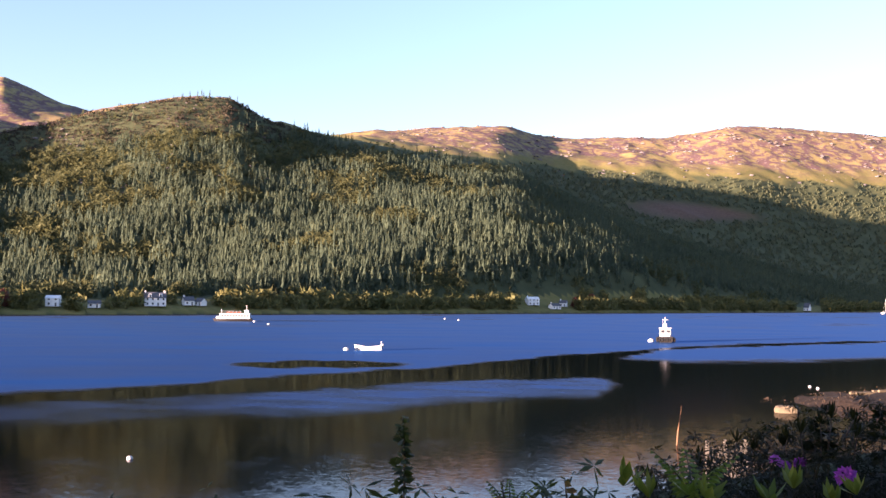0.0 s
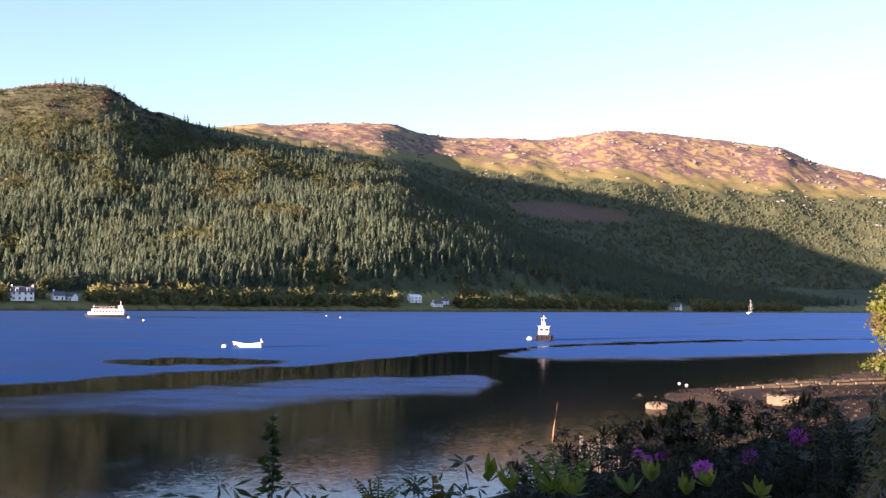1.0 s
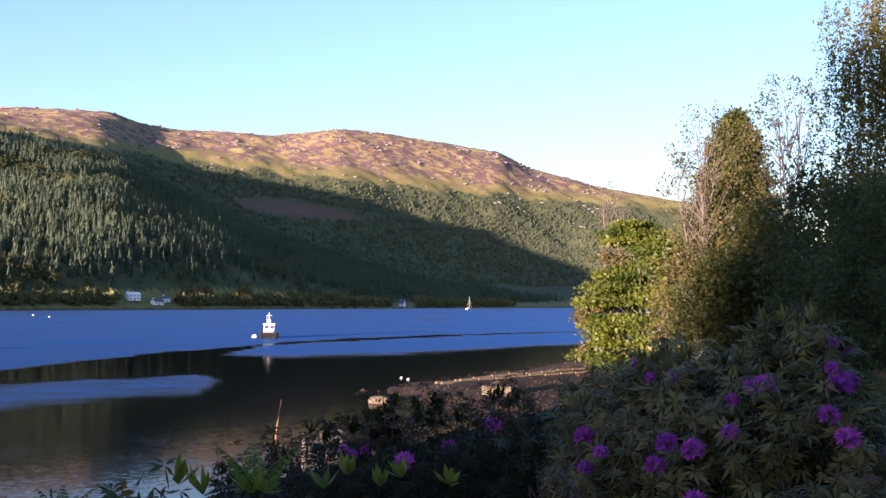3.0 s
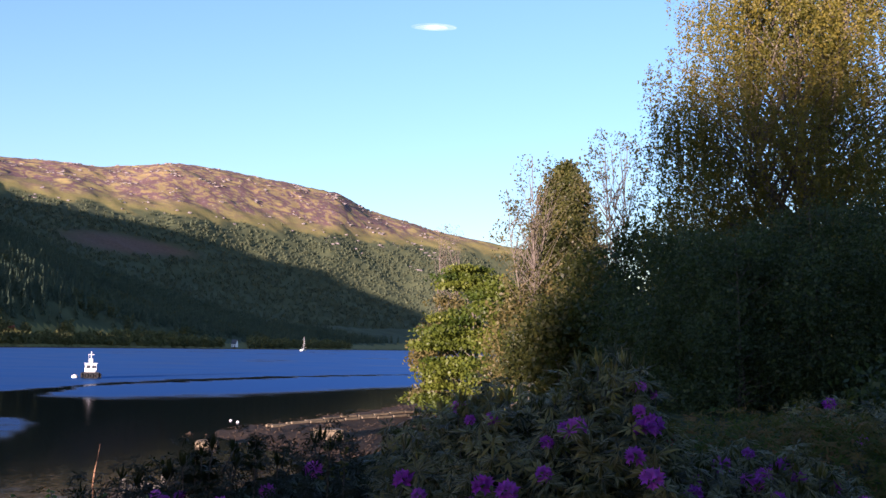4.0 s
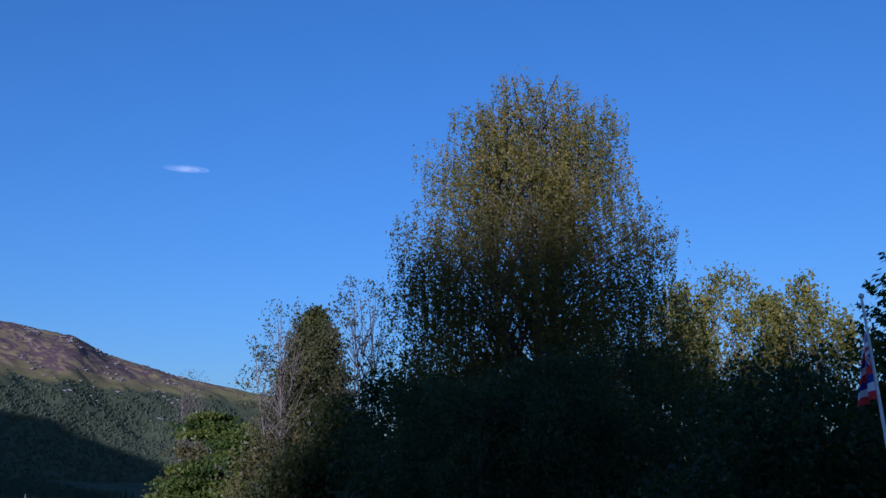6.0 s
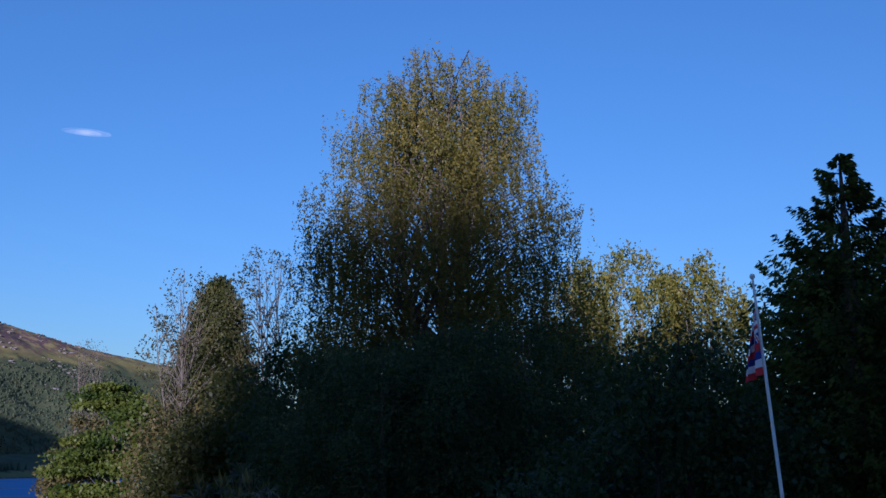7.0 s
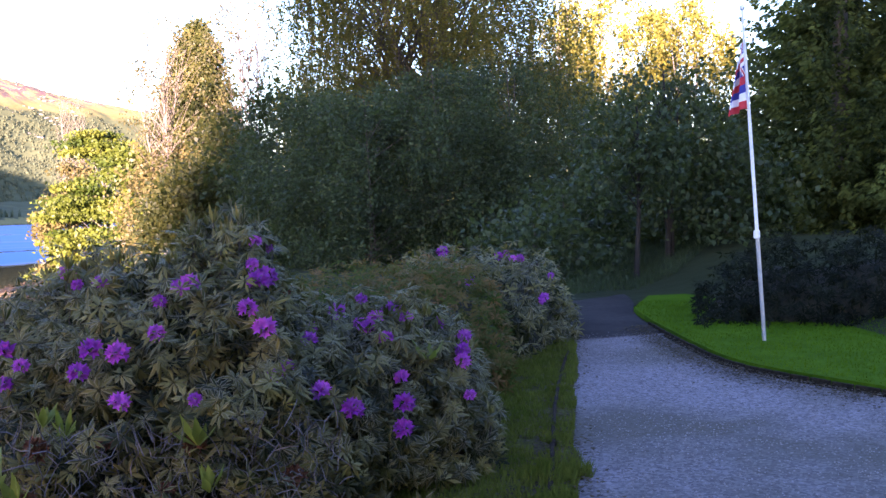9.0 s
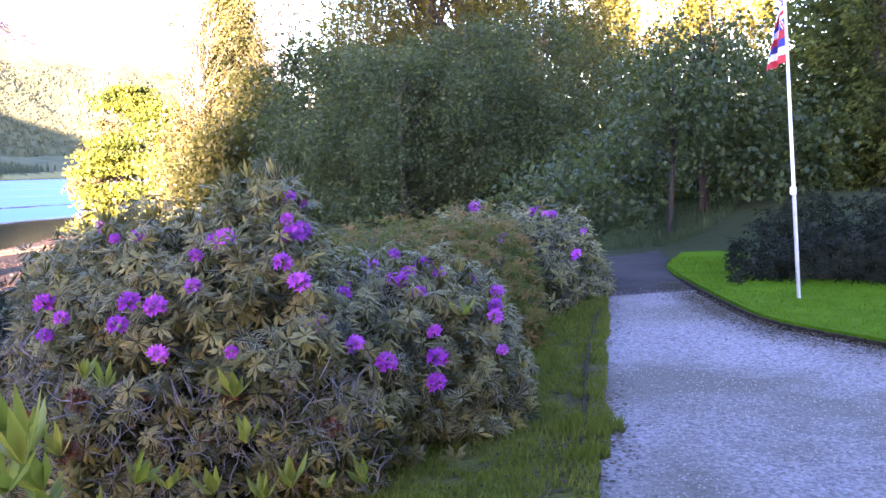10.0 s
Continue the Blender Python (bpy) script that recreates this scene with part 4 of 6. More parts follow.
def blades(name, poly, count, z, length, mat, label, clump=0.0, reach=14.0):
    xs, ys = np.array([p[0] for p in poly]), np.array([p[1] for p in poly])
    px, py = rng.uniform(xs.min(), xs.max(), count * 6), rng.uniform(ys.min(), ys.max(), count * 6)
    ok = inside(px, py, poly) & (np.hypot(px, py) < reach) & (np.hypot(px, py) > 2.5)
    if clump:
        ok &= wobble(px, py, 1.3, 3.3) > clump
    px, py = px[ok][:count], py[ok][:count]
    n = len(px)
    ln = length * rng.uniform(0.5, 1.4, n)
    d = random_dirs(n) * np.array([1, 1, 0]) * 0.55 + np.array([0, 0, 1])
    side = np.cross(d, random_dirs(n))
    side = side / np.linalg.norm(side, axis=1)[:, None] * 0.006
    b = np.stack([px, py, np.maximum(z, land(px, py))], 1)
    vs = np.stack([b - side, b + side, b + d * ln[:, None]], 1).reshape(-1, 3)
    ti = np.clip(0.5 + 0.3 * wobble(px, py, 1.0, 2.0) + rng.normal(0, 0.15, n), 0, 1)
    tagged(new(name, array_mesh(name, vs, np.arange(3 * n).reshape(-1, 3), mat, np.repeat(ti, 3))), label, "grass", kind="stuff")


blades("verge_grass", verge_line, 42000, TERRACE + 0.03, 0.045, M_VBLADE, "short tufted grass and moss on the verge", -0.45)


def litter(count, line, shift, spread, label):
    """Dead leaves along the edge of the gravel."""
    i = rng.integers(len(line) // 4, len(line) - 1, count)
    base = np.array(line)[i] + rng.normal(0, spread, (count, 2)) + np.abs(rng.normal(0, 1, (count, 1))) * np.array(shift)
    c = np.stack([base[:, 0], base[:, 1], np.full(count, TERRACE + 0.045)], 1)
    u = random_dirs(count) * np.array([1, 1, 0.25]) * 0.035
    vs, fs = leaf_cloud(c, u, np.cross(u, np.array([0, 0, 1.0]) + 0.3 * random_dirs(count)) * 0.8)
    tagged(new("leaf_litter", array_mesh("leaf_litter", vs, fs, M_LITTER, np.repeat(rng.random(count), 4))), label, "leaves", kind="stuff")


M_LITTER = leaf_material("dead_leaves", (0.0231, 0.0145, 0.00924), (0.0858, 0.0561, 0.033), 0.1, 0.9)
litter(3600, left_edge, (-0.07, 0.12), 0.12, "brown dead leaves along the gravel edge")
litter(3800, lawn_edge, (-0.24, 0.05), 0.07, "brown litter along the foot of the lawn edging")
M_BANK = leaf_material("bank_grass", (0.00924, 0.0251, 0.00924), (0.0264, 0.0475, 0.0172), 0.15)
bank = [(14.5, 8.6), (16.5, 10.6), (21, 12.5), (25, 10), (24, 7.5), (17.5, 7.6), (16.3, 8.2)]
blades("bank_grass", bank, 24000, TERRACE + 0.05, 0.13, M_BANK, "rough green grass on the bank beyond the lane", 0, 30)
blades("lawn_grass", lawn_line, 40000, TERRACE + 0.085, 0.028, M_BLADE, "mown green lawn grass", 0, 16)
for tx, ty, tw, tl in ((4.95, 2.9, 0.26, 0.07), (4.5, 2.65, 0.15, 0.06), (5.7, 3.35, 0.12, 0.05), (7.3, 4.25, 0.12, 0.05)):
    blob = [(tx + tw * (1 + 0.3 * math.sin(3 * k)) * math.cos(k / 3), ty + tw * 0.7 * (1 + 0.3 * math.cos(2 * k)) * math.sin(k / 3)) for k in range(19)]
    blades("grass_tuft", blob, int(4000 * tw), TERRACE + 0.02, tl, M_VBLADE, "tuft of grass spreading over the gravel edge")


def pebbles(count):
    px, py = rng.uniform(1, 13, count * 3), rng.uniform(-4, 7, count * 3)
    ok = inside(px, py, gravel_line) & (np.hypot(px, py) > 2.5)
    px, py = px[ok][:count], py[ok][:count]
    n = len(px)
    px, py = px + rng.normal(0, 0.13, n), py + rng.normal(0, 0.13, n)
    s = rng.uniform(0.004, 0.010, n)
    base = np.array([(1, 0, 0), (-0.5, 0.87, 0), (-0.5, -0.87, 0), (0.1, 0, 0.8)])
    an = rng.uniform(0, 6.28, n)
    ca, sa = np.cos(an)[:, None], np.sin(an)[:, None]
    vx, vy = base[:, 0] * ca - base[:, 1] * sa, base[:, 0] * sa + base[:, 1] * ca
    vs = np.stack([px[:, None] + vx * s[:, None], py[:, None] + vy * s[:, None], TERRACE + 0.03 + base[:, 2] * s[:, None] + 0 * vx], -1).reshape(-1, 3)
    f = np.array([(0, 1, 3), (1, 2, 3), (2, 0, 3)])
    fs = (f[None] + 4 * np.arange(n)[:, None, None]).reshape(-1, 3)
    tagged(new("gravel", array_mesh("gravel", vs, fs, M_PEBBLE, np.repeat(rng.random(n), 4))), "loose pale grey gravel stones", "gravel", kind="stuff")


M_PEBBLE = leaf_material("pebbles", (0.119, 0.099, 0.102), (0.277, 0.244, 0.247), 0.0, 0.9)
pebbles(30000)

# ---- rhododendrons ----
def rimmed(mat):
    """Pale margins on the leaves of a material."""
    n, l = mat.node_tree.nodes, mat.node_tree.links
    s = n["Principled BSDF"]
    col = s.inputs["Base Color"].links[0].from_socket
    at = n.new("ShaderNodeAttribute")
    at.attribute_name = "rim"
    f = ramp(n, l, at.outputs["Fac"], [(0.45, (0, 0, 0)), (1.0, (0.8, 0.8, 0.8))]).outputs[0]
    some = ramp(n, l, noise_tex(n, l, 3.5, 3).outputs["Fac"], [(0.42, (0, 0, 0)), (0.62, (1, 1, 1))]).outputs[0]
    f = mix_colour(n, l, 1.0, f, some, "MULTIPLY")
    l.new(mix_colour(n, l, f, col, (0.32, 0.29, 0.19)), s.inputs["Base Color"])
    return mat


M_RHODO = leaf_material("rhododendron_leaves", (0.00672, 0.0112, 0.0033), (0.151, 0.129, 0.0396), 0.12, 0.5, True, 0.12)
M_RHODO_P = leaf_material("rhododendron_whorl", (0.0101, 0.0157, 0.0055), (0.19, 0.162, 0.0506), 0.12, 0.5, False, 0.12)
rimmed(M_RHODO), rimmed(M_RHODO_P)
M_AZALEA = leaf_material("azalea_leaves", (0.035, 0.062, 0.012), (0.17, 0.085, 0.035), 0.2, 0.7, True, 0.05)
# near-black copy of the rhododendron leaves, with shade put into the colour
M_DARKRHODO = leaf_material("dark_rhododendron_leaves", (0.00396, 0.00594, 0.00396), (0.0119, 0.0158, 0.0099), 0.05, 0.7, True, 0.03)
# darker copies of the rhododendron leaves; the hedge's shade is in the colour
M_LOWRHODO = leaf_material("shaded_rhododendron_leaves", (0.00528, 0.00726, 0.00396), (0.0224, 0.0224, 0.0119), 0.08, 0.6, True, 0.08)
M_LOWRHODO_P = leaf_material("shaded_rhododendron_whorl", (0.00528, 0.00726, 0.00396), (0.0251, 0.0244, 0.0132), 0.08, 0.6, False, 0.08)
M_FRESH = leaf_material("fresh_leaves", (0.0726, 0.119, 0.0165), (0.178, 0.198, 0.0363), 0.35, 0.4, False)
M_PETAL = leaf_material("purple_petals", (0.34, 0.03, 0.40), (0.62, 0.11, 0.60), 0.3, 0.8, False, 0.05)
M_RED = simple("red_petals", (0.5, 0.03, 0.03), (0.7, 0.08, 0.06), 20, 0.6, 0.2)
M_TWIG = simple("grey_lichen_twigs", (0.0462, 0.0396, 0.0396), (0.158, 0.145, 0.149), 14.0, 0.95, 0.6, 0.004)
M_CORE = simple("bush_shade_filler", (0.012, 0.014, 0.008), (0.04, 0.04, 0.02), 9.0, 0.95, 1.0, 0.05)
M_BROWN = simple("spent_brown_flowers", (0.0792, 0.0264, 0.0132), (0.172, 0.066, 0.033), 25, 0.95, 0.6, 0.004)


def leaf_shape(base, d, side, length, width, sag):
    """A folded, drooping leaf: 8 points, 6 faces as triangles and quads."""
    up = side.cross(d).normalized()
    p = []
    for f, w, s in ((0.0, 0.12, 0), (0.5, 1.0, 0.25), (1.0, 0.05, 1.0)):
        c = base + d * (length * f) - Vector((0, 0, 1)) * (sag * length * s)
        p += [c - side * width * 0.5 * w + up * width * 0.18 * w, c, c + side * width * 0.5 * w + up * width * 0.18 * w]
    fs = []
    for i in range(2):
        a = 3 * i
        fs += [(a, a + 1, a + 4, a + 3), (a + 1, a + 2, a + 5, a + 4)]
    return p, fs


def whorl(name, mat, n, length, width, lift, sag, seed):
    """A shoot tip: a ring of leaves round the +z axis."""
    r = random.Random(seed)
    vs, fs = [], []
    for k in range(n):
        t = 2 * math.pi * (k + r.uniform(-0.3, 0.3)) / n
        e = radians(lift + r.uniform(-18, 18))
        d = Vector((math.cos(t) * math.cos(e), math.sin(t) * math.cos(e), math.sin(e)))
        side = Vector((-math.sin(t), math.cos(t), r.uniform(-0.3, 0.3))).normalized()
        p, f = leaf_shape(d * 0.008, d, side, length * r.uniform(0.7, 1.2), width * r.uniform(0.8, 1.15), sag * r.uniform(0.5, 1.4))
        o = len(vs)
        vs += [tuple(q) for q in p]
        fs += [tuple(i + o for i in g) for g in f]
    me = array_mesh(name, np.array(vs), np.array(fs), mat, smooth=True)
    attribute(me, "rim", np.tile([1.0, 0.0, 1.0], len(vs) // 3))
    return me


def truss(name, mat, seed, size=0.054, florets=12):
    """A flower head: a dome of five-petalled funnels."""
    r = random.Random(seed)
    vs, fs = [], []
    for k in range(florets):
        z = 1 - 1.1 * (k + 0.5) / florets + r.uniform(-0.15, 0.1)
        z = min(z, 1.0)
        t = k * 2.4
        rr = math.sqrt(max(0, 1 - z * z))
        d = Vector((rr * math.cos(t), rr * math.sin(t), z))
        a = d.orthogonal().normalized()
        b = d.cross(a)
        throat = d * size * 0.45
        for j in range(5):
            u = 2 * math.pi * (j + r.uniform(-0.1, 0.1)) / 5
            e = a * math.cos(u) + b * math.sin(u)
            g = b * math.cos(u) - a * math.sin(u)
            m_ = throat + d * size * 0.42 + e * size * 0.26
            tip = throat + d * size * r.uniform(0.4, 0.75) + e * size * r.uniform(0.42, 0.66)
            o = len(vs)
            vs += [tuple(throat), tuple(m_ + g * size * 0.17), tuple(tip), tuple(m_ - g * size * 0.17)]
            fs.append((o, o + 1, o + 2, o + 3))
    return array_mesh(name, np.array(vs), np.array(fs), mat)


WHORLS = [whorl("leaf_whorl", M_RHODO_P, 8 + k % 3, 0.068, 0.0175, 30 - 15 * k, 0.35, k) for k in range(5)]
SPARSE = [whorl("leaf_whorl", M_RHODO_P, 6, 0.095, 0.027, 30 - 18 * k, 0.35, 20 + k) for k in range(4)]
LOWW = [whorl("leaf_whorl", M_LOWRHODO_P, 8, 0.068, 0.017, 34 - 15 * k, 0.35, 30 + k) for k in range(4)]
FRESH = [whorl("fresh_shoot", M_FRESH, 6 + k, 0.13, 0.042, 72 - 8 * k, 0.03, 40 + k) for k in range(3)]
TRUSSES = [truss("flower_truss", M_PETAL, 60 + k) for k in range(3)]


def bush_points(n, a0, a1, foot, crest, top, z0=TERRACE, bumps=0.12, seed=0.0, back=1.35):
    """Points and outward normals on a bush's face: foot and crest distances and the crest's height angle by bearing."""
    a = rng.uniform(a0, a1, n)
    u = rng.uniform(0.02, back, n)
    rf, rc = tab(a, foot), tab(a, crest)
    zt = EYE + rc * tan_deg(tab(a, top))
    ends = np.minimum(smooth(a0 - 0.5, a0 + 1.5, a), smooth(a1 + 0.5, a1 - 1.5, a))
    k = 0.35 + 0.65 * ends
    z = z0 + (zt - z0) * np.sin(np.minimum(u, 2 - u) * math.pi / 2) ** 0.8 * k
    r = rc - (rc - rf) * np.cos(np.minimum(u, 1) * math.pi / 2) + np.maximum(u - 1, 0) * 2.2 * (rc - rf)
    r = r + bumps * 2.0 * wobble(a * 0.09 * 5, z, 0.55, seed, 3)
    z = z + bumps * 1.1 * wobble(a * 0.09 * 5, r, 0.7, seed + 2, 3) * (u > 0.4)
    ar = np.radians(a)
    pts = np.stack([r * np.sin(ar), r * np.cos(ar), z], 1)
    slope = np.minimum(u, 1.0) * math.pi / 2
    nr = -np.cos(slope)
    nm = np.stack([nr * np.sin(ar), nr * np.cos(ar), np.sin(slope) + 0.35], 1)
    return pts, nm / np.linalg.norm(nm, axis=1)[:, None]


def turn_to(nm, spin):
    q = Vector(nm).to_track_quat("Z", "Y")
    return q.to_matrix() @ Matrix.Rotation(spin, 3, "Z")


def bush(name, label, a0, a1, foot, crest, top, count, mat, whorls, singles=0, z0=TERRACE, scale=1.0, core=True, bumps=0.17, seed=0.0):
    root = tagged(new(name), label, "shrub")
    am = 0.5 * (a0 + a1)
    bx, by = polar(am, float(tab(am, crest)))
    root.location = (bx, by, z0)
    inv = Matrix.Translation((-bx, -by, -z0))
    # dark filler sheet; the bush's inner shade is put into its colour
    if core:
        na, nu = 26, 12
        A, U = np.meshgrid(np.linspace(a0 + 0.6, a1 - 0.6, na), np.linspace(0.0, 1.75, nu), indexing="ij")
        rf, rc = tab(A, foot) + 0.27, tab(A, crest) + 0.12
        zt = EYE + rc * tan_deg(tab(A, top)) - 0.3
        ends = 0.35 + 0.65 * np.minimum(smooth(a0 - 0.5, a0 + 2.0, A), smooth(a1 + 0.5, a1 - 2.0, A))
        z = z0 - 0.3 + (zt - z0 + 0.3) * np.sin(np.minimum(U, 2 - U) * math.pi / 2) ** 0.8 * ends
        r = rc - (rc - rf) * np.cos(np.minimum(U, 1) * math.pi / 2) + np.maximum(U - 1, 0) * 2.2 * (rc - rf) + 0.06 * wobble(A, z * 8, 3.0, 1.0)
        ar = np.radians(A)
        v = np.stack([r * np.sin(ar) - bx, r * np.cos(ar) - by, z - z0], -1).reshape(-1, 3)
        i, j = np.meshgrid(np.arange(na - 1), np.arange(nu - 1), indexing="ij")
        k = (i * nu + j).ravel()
        mesh_part("dark_filler", array_mesh("dark_filler", v, np.stack([k, k + 1, k + nu + 1, k + nu], 1), M_CORE, smooth=True), root)
    pts, nm = bush_points(count, a0, a1, foot, crest, top, z0, bumps, seed)
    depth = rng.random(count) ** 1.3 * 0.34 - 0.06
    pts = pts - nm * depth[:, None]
    nm = nm + rng.normal(0, 0.35, nm.shape)
    sc = scale * rng.uniform(0.75, 1.3, count)
    for i in range(min(singles, count)):
        ob = mesh_part("leaf_whorl", whorls[i % len(whorls)], root)
        ob.matrix_basis = inv @ Matrix.Translation(pts[i]) @ turn_to(nm[i], 6.28 * rng.random()).to_4x4() @ Matrix.Scale(sc[i], 4)
    rest = range(singles, count)
    shapes = []
    for w in whorls:
        co = np.empty(len(w.vertices) * 3, np.float32)
        w.vertices.foreach_get("co", co)
        fc = np.empty(len(w.loops), np.int32)
        w.loops.foreach_get("vertex_index", fc)
        shapes.append((co.reshape(-1, 3), fc.reshape(-1, 4)))
    vs, fs, ts, off = [], [], [], 0
    for i in rest:
        co, fc = shapes[i % len(shapes)]
        m3 = np.array(turn_to(nm[i], 6.28 * rng.random())) * sc[i]
        vs.append(co @ m3.T + pts[i] - (bx, by, z0))
        fs.append(fc + off)
        # whorls deeper in the bush get a darker tint: shade put into colour
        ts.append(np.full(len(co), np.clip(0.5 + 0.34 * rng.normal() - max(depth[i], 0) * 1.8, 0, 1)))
        off += len(co)
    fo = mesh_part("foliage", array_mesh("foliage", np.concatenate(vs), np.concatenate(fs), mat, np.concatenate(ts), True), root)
    attribute(fo.data, "rim", np.tile([1.0, 0.0, 1.0], len(fo.data.vertices) // 3))
    fo["kind"] = "stuff"
    return root


def place_on(root, name, meshes, spots, size=1.0, tilt=0.35, up=(0, 0, 1)):
    """Parts at (bearing, height angle, distance) on a bush."""
    for i, (a, e, d) in enumerate(spots):
        x, y = polar(a, d)
        z = EYE + d * float(tan_deg(e))
        nm = Vector((-x / d * tilt, -y / d * tilt, 0)) + Vector(up) * 0.8 + Vector(rng.normal(0, 0.2, 3))
        ob = mesh_part(name, meshes[i % len(meshes)], root)
        ob.matrix_basis = root.matrix_basis.inverted() @ Matrix.Translation((x, y, z)) @ turn_to(nm.normalized(), 6.28 * rng.random()).to_4x4() @ Matrix.Scale(size * rng.uniform(0.65, 1.2), 4)


LABEL = "rhododendron bush with grey-green leaves and purple flowers"
# (foot distance, crest distance, crest height angle), each by bearing
MAIN = ([(26, 4.9), (30, 4.6), (40, 4.5), (46, 4.6)], [(26, 6.2), (46, 5.9)],
        [(26, -6.6), (28.6, -5.5), (30.7, -4.2), (32.4, -3.1), (34.1, -2.6), (35.9, -3.5), (37.5, -2.8), (38.7, -1.8), (40.6, -1.1), (42, -1.2), (43.1, -2.4), (43.9, -4.6), (46, -6.0)])
FRONT = ([(43, 4.7), (47.3, 4.8), (52, 5.4), (56.5, 6.0)], [(43, 6.2), (50, 6.5), (56.5, 6.9)],
         [(43, -6.1), (45.6, -6.3), (48.3, -6.0), (50.2, -5.9), (52.2, -6.5), (54.2, -7.3), (55.2, -9.3), (56.5, -12)])
FARB = ([(50, 10.2), (58, 10.1), (61, 12.0)], [(50, 11.4), (58, 11.6), (61, 13.2)],
        [(50, -3.1), (51, -2.8), (53.1, -2.8), (56.9, -2.7), (59.3, -3.3), (60.3, -4.5), (61, -5.5)])
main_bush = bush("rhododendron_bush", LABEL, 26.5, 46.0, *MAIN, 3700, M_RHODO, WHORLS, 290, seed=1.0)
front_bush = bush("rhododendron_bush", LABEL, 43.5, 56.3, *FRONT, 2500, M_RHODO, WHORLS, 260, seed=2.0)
azalea = bush("azalea_bush", "azalea bush with small green and bronze leaves", 42.0, 57.0, [(42, 8.0), (50, 7.4), (57, 8.4)], [(42, 9.4), (57, 9.6)],
              [(42, -4.7), (43.7, -4.5), (47, -4.0), (50.3, -3.5), (53.6, -3.3), (57, -4.2)], 2600, M_AZALEA, SPARSE[:3], 0, scale=0.8, seed=3.0)
far_bush = bush("rhododendron_bush", LABEL, 50.0, 60.9, *FARB, 1500, M_RHODO, SPARSE, 120, seed=4.0)
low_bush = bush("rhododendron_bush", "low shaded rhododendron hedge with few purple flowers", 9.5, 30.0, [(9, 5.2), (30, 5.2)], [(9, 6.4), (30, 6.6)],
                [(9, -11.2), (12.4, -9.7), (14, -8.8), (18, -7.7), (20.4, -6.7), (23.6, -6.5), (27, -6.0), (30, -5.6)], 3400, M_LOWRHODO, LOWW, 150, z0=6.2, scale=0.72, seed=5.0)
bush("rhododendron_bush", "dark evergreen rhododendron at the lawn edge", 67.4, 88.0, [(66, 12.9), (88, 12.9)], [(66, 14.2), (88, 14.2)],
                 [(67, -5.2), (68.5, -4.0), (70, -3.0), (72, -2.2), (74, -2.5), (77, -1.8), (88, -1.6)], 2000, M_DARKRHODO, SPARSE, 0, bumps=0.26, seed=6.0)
near_strip = bush("laurel_strip", "low dark laurel growth below the terrace edge", -26, 10, [(-26, 4.6), (10, 4.6)], [(-26, 5.4), (10, 5.4)],
                  [(-26, -13.2), (-10, -12.6), (4, -12.2), (10, -11.4)], 900, M_DARKLEAF, SPARSE, 0, z0=6.2, seed=7.0)

def on_face(spots, foot, crest, top, proud=0.26):
    """Adds to (bearing, height angle) the distance at which a bush's face shows there."""
    out, u = [], np.linspace(0.02, 1, 90)
    for a, e in spots:
        rf, rc = float(tab(a, foot)), float(tab(a, crest))
        zt = EYE + rc * float(tan_deg(tab(a, top)))
        z = TERRACE + (zt - TERRACE) * np.sin(u * math.pi / 2) ** 0.8
        r = rc - (rc - rf) * np.cos(u * math.pi / 2)
        k = int(np.argmin(np.abs(np.degrees(np.arctan2(z - EYE, r)) - e)))
        out.append((a, e, r[k] - proud))
    return out


place_on(main_bush, "flower_truss", TRUSSES, on_face([(42.3, -1.6), (43.0, -2.0), (42.1, -2.9), (42.9, -3.6), (41.8, -5.4), (42.7, -6.6), (32.1, -3.0), (32.6, -3.7), (33.8, -3.6), (38.6, -3.9), (36.9, -4.8), (33.2, -7.3),
         (34.6, -7.6), (29.6, -7.9), (28.8, -7.1), (28.7, -8.8), (36.7, -6.6), (34.6, -10.3), (38.7, -10.4), (32.5, -8.5), (42.4, -3.9), (38.0, -4.1)], *MAIN), 0.88)
place_on(front_bush, "flower_truss", TRUSSES, on_face([(48.3, -5.1), (46.9, -5.8), (45.4, -6.6), (45.2, -7.4), (48.2, -6.5), (49.1, -6.2), (49.7, -5.9), (50.2, -5.7), (50.9, -6.3), (49.7, -7.4), (52.7, -6.6), (54.3, -7.4),
         (54.2, -8.8), (50.6, -9.7), (45.8, -10.3), (47.7, -11.4), (50.7, -11.2), (50.6, -12.6), (54.6, -10.8), (44.2, -10.8), (48.7, -6.7), (43.9, -8.8), (43.4, -9.3), (54.2, -8.2)], *FRONT), 0.9)
place_on(far_bush, "flower_truss", TRUSSES, on_face([(53.1, -2.4), (57.2, -2.9), (56.4, -2.8), (54.7, -4.2), (59.0, -5.2), (59.4, -3.9), (56.8, -2.6), (57.6, -2.9), (58.9, -5.4)], *FARB), 1.1)
place_on(low_bush, "flower_truss", TRUSSES, [(17.9, -8.5, 5.9), (18.4, -8.8, 5.8), (19.2, -8.6, 5.9), (21.5, -9.2, 5.6), (26.5, -7.2, 6.0), (24.0, -8.4, 5.8)], 0.9)
RED = [truss("red_flower", M_RED, 71, 0.05, 9)]
place_on(main_bush, "red_flower", RED, [(44.1, -4.5, 5.9)], 0.6)
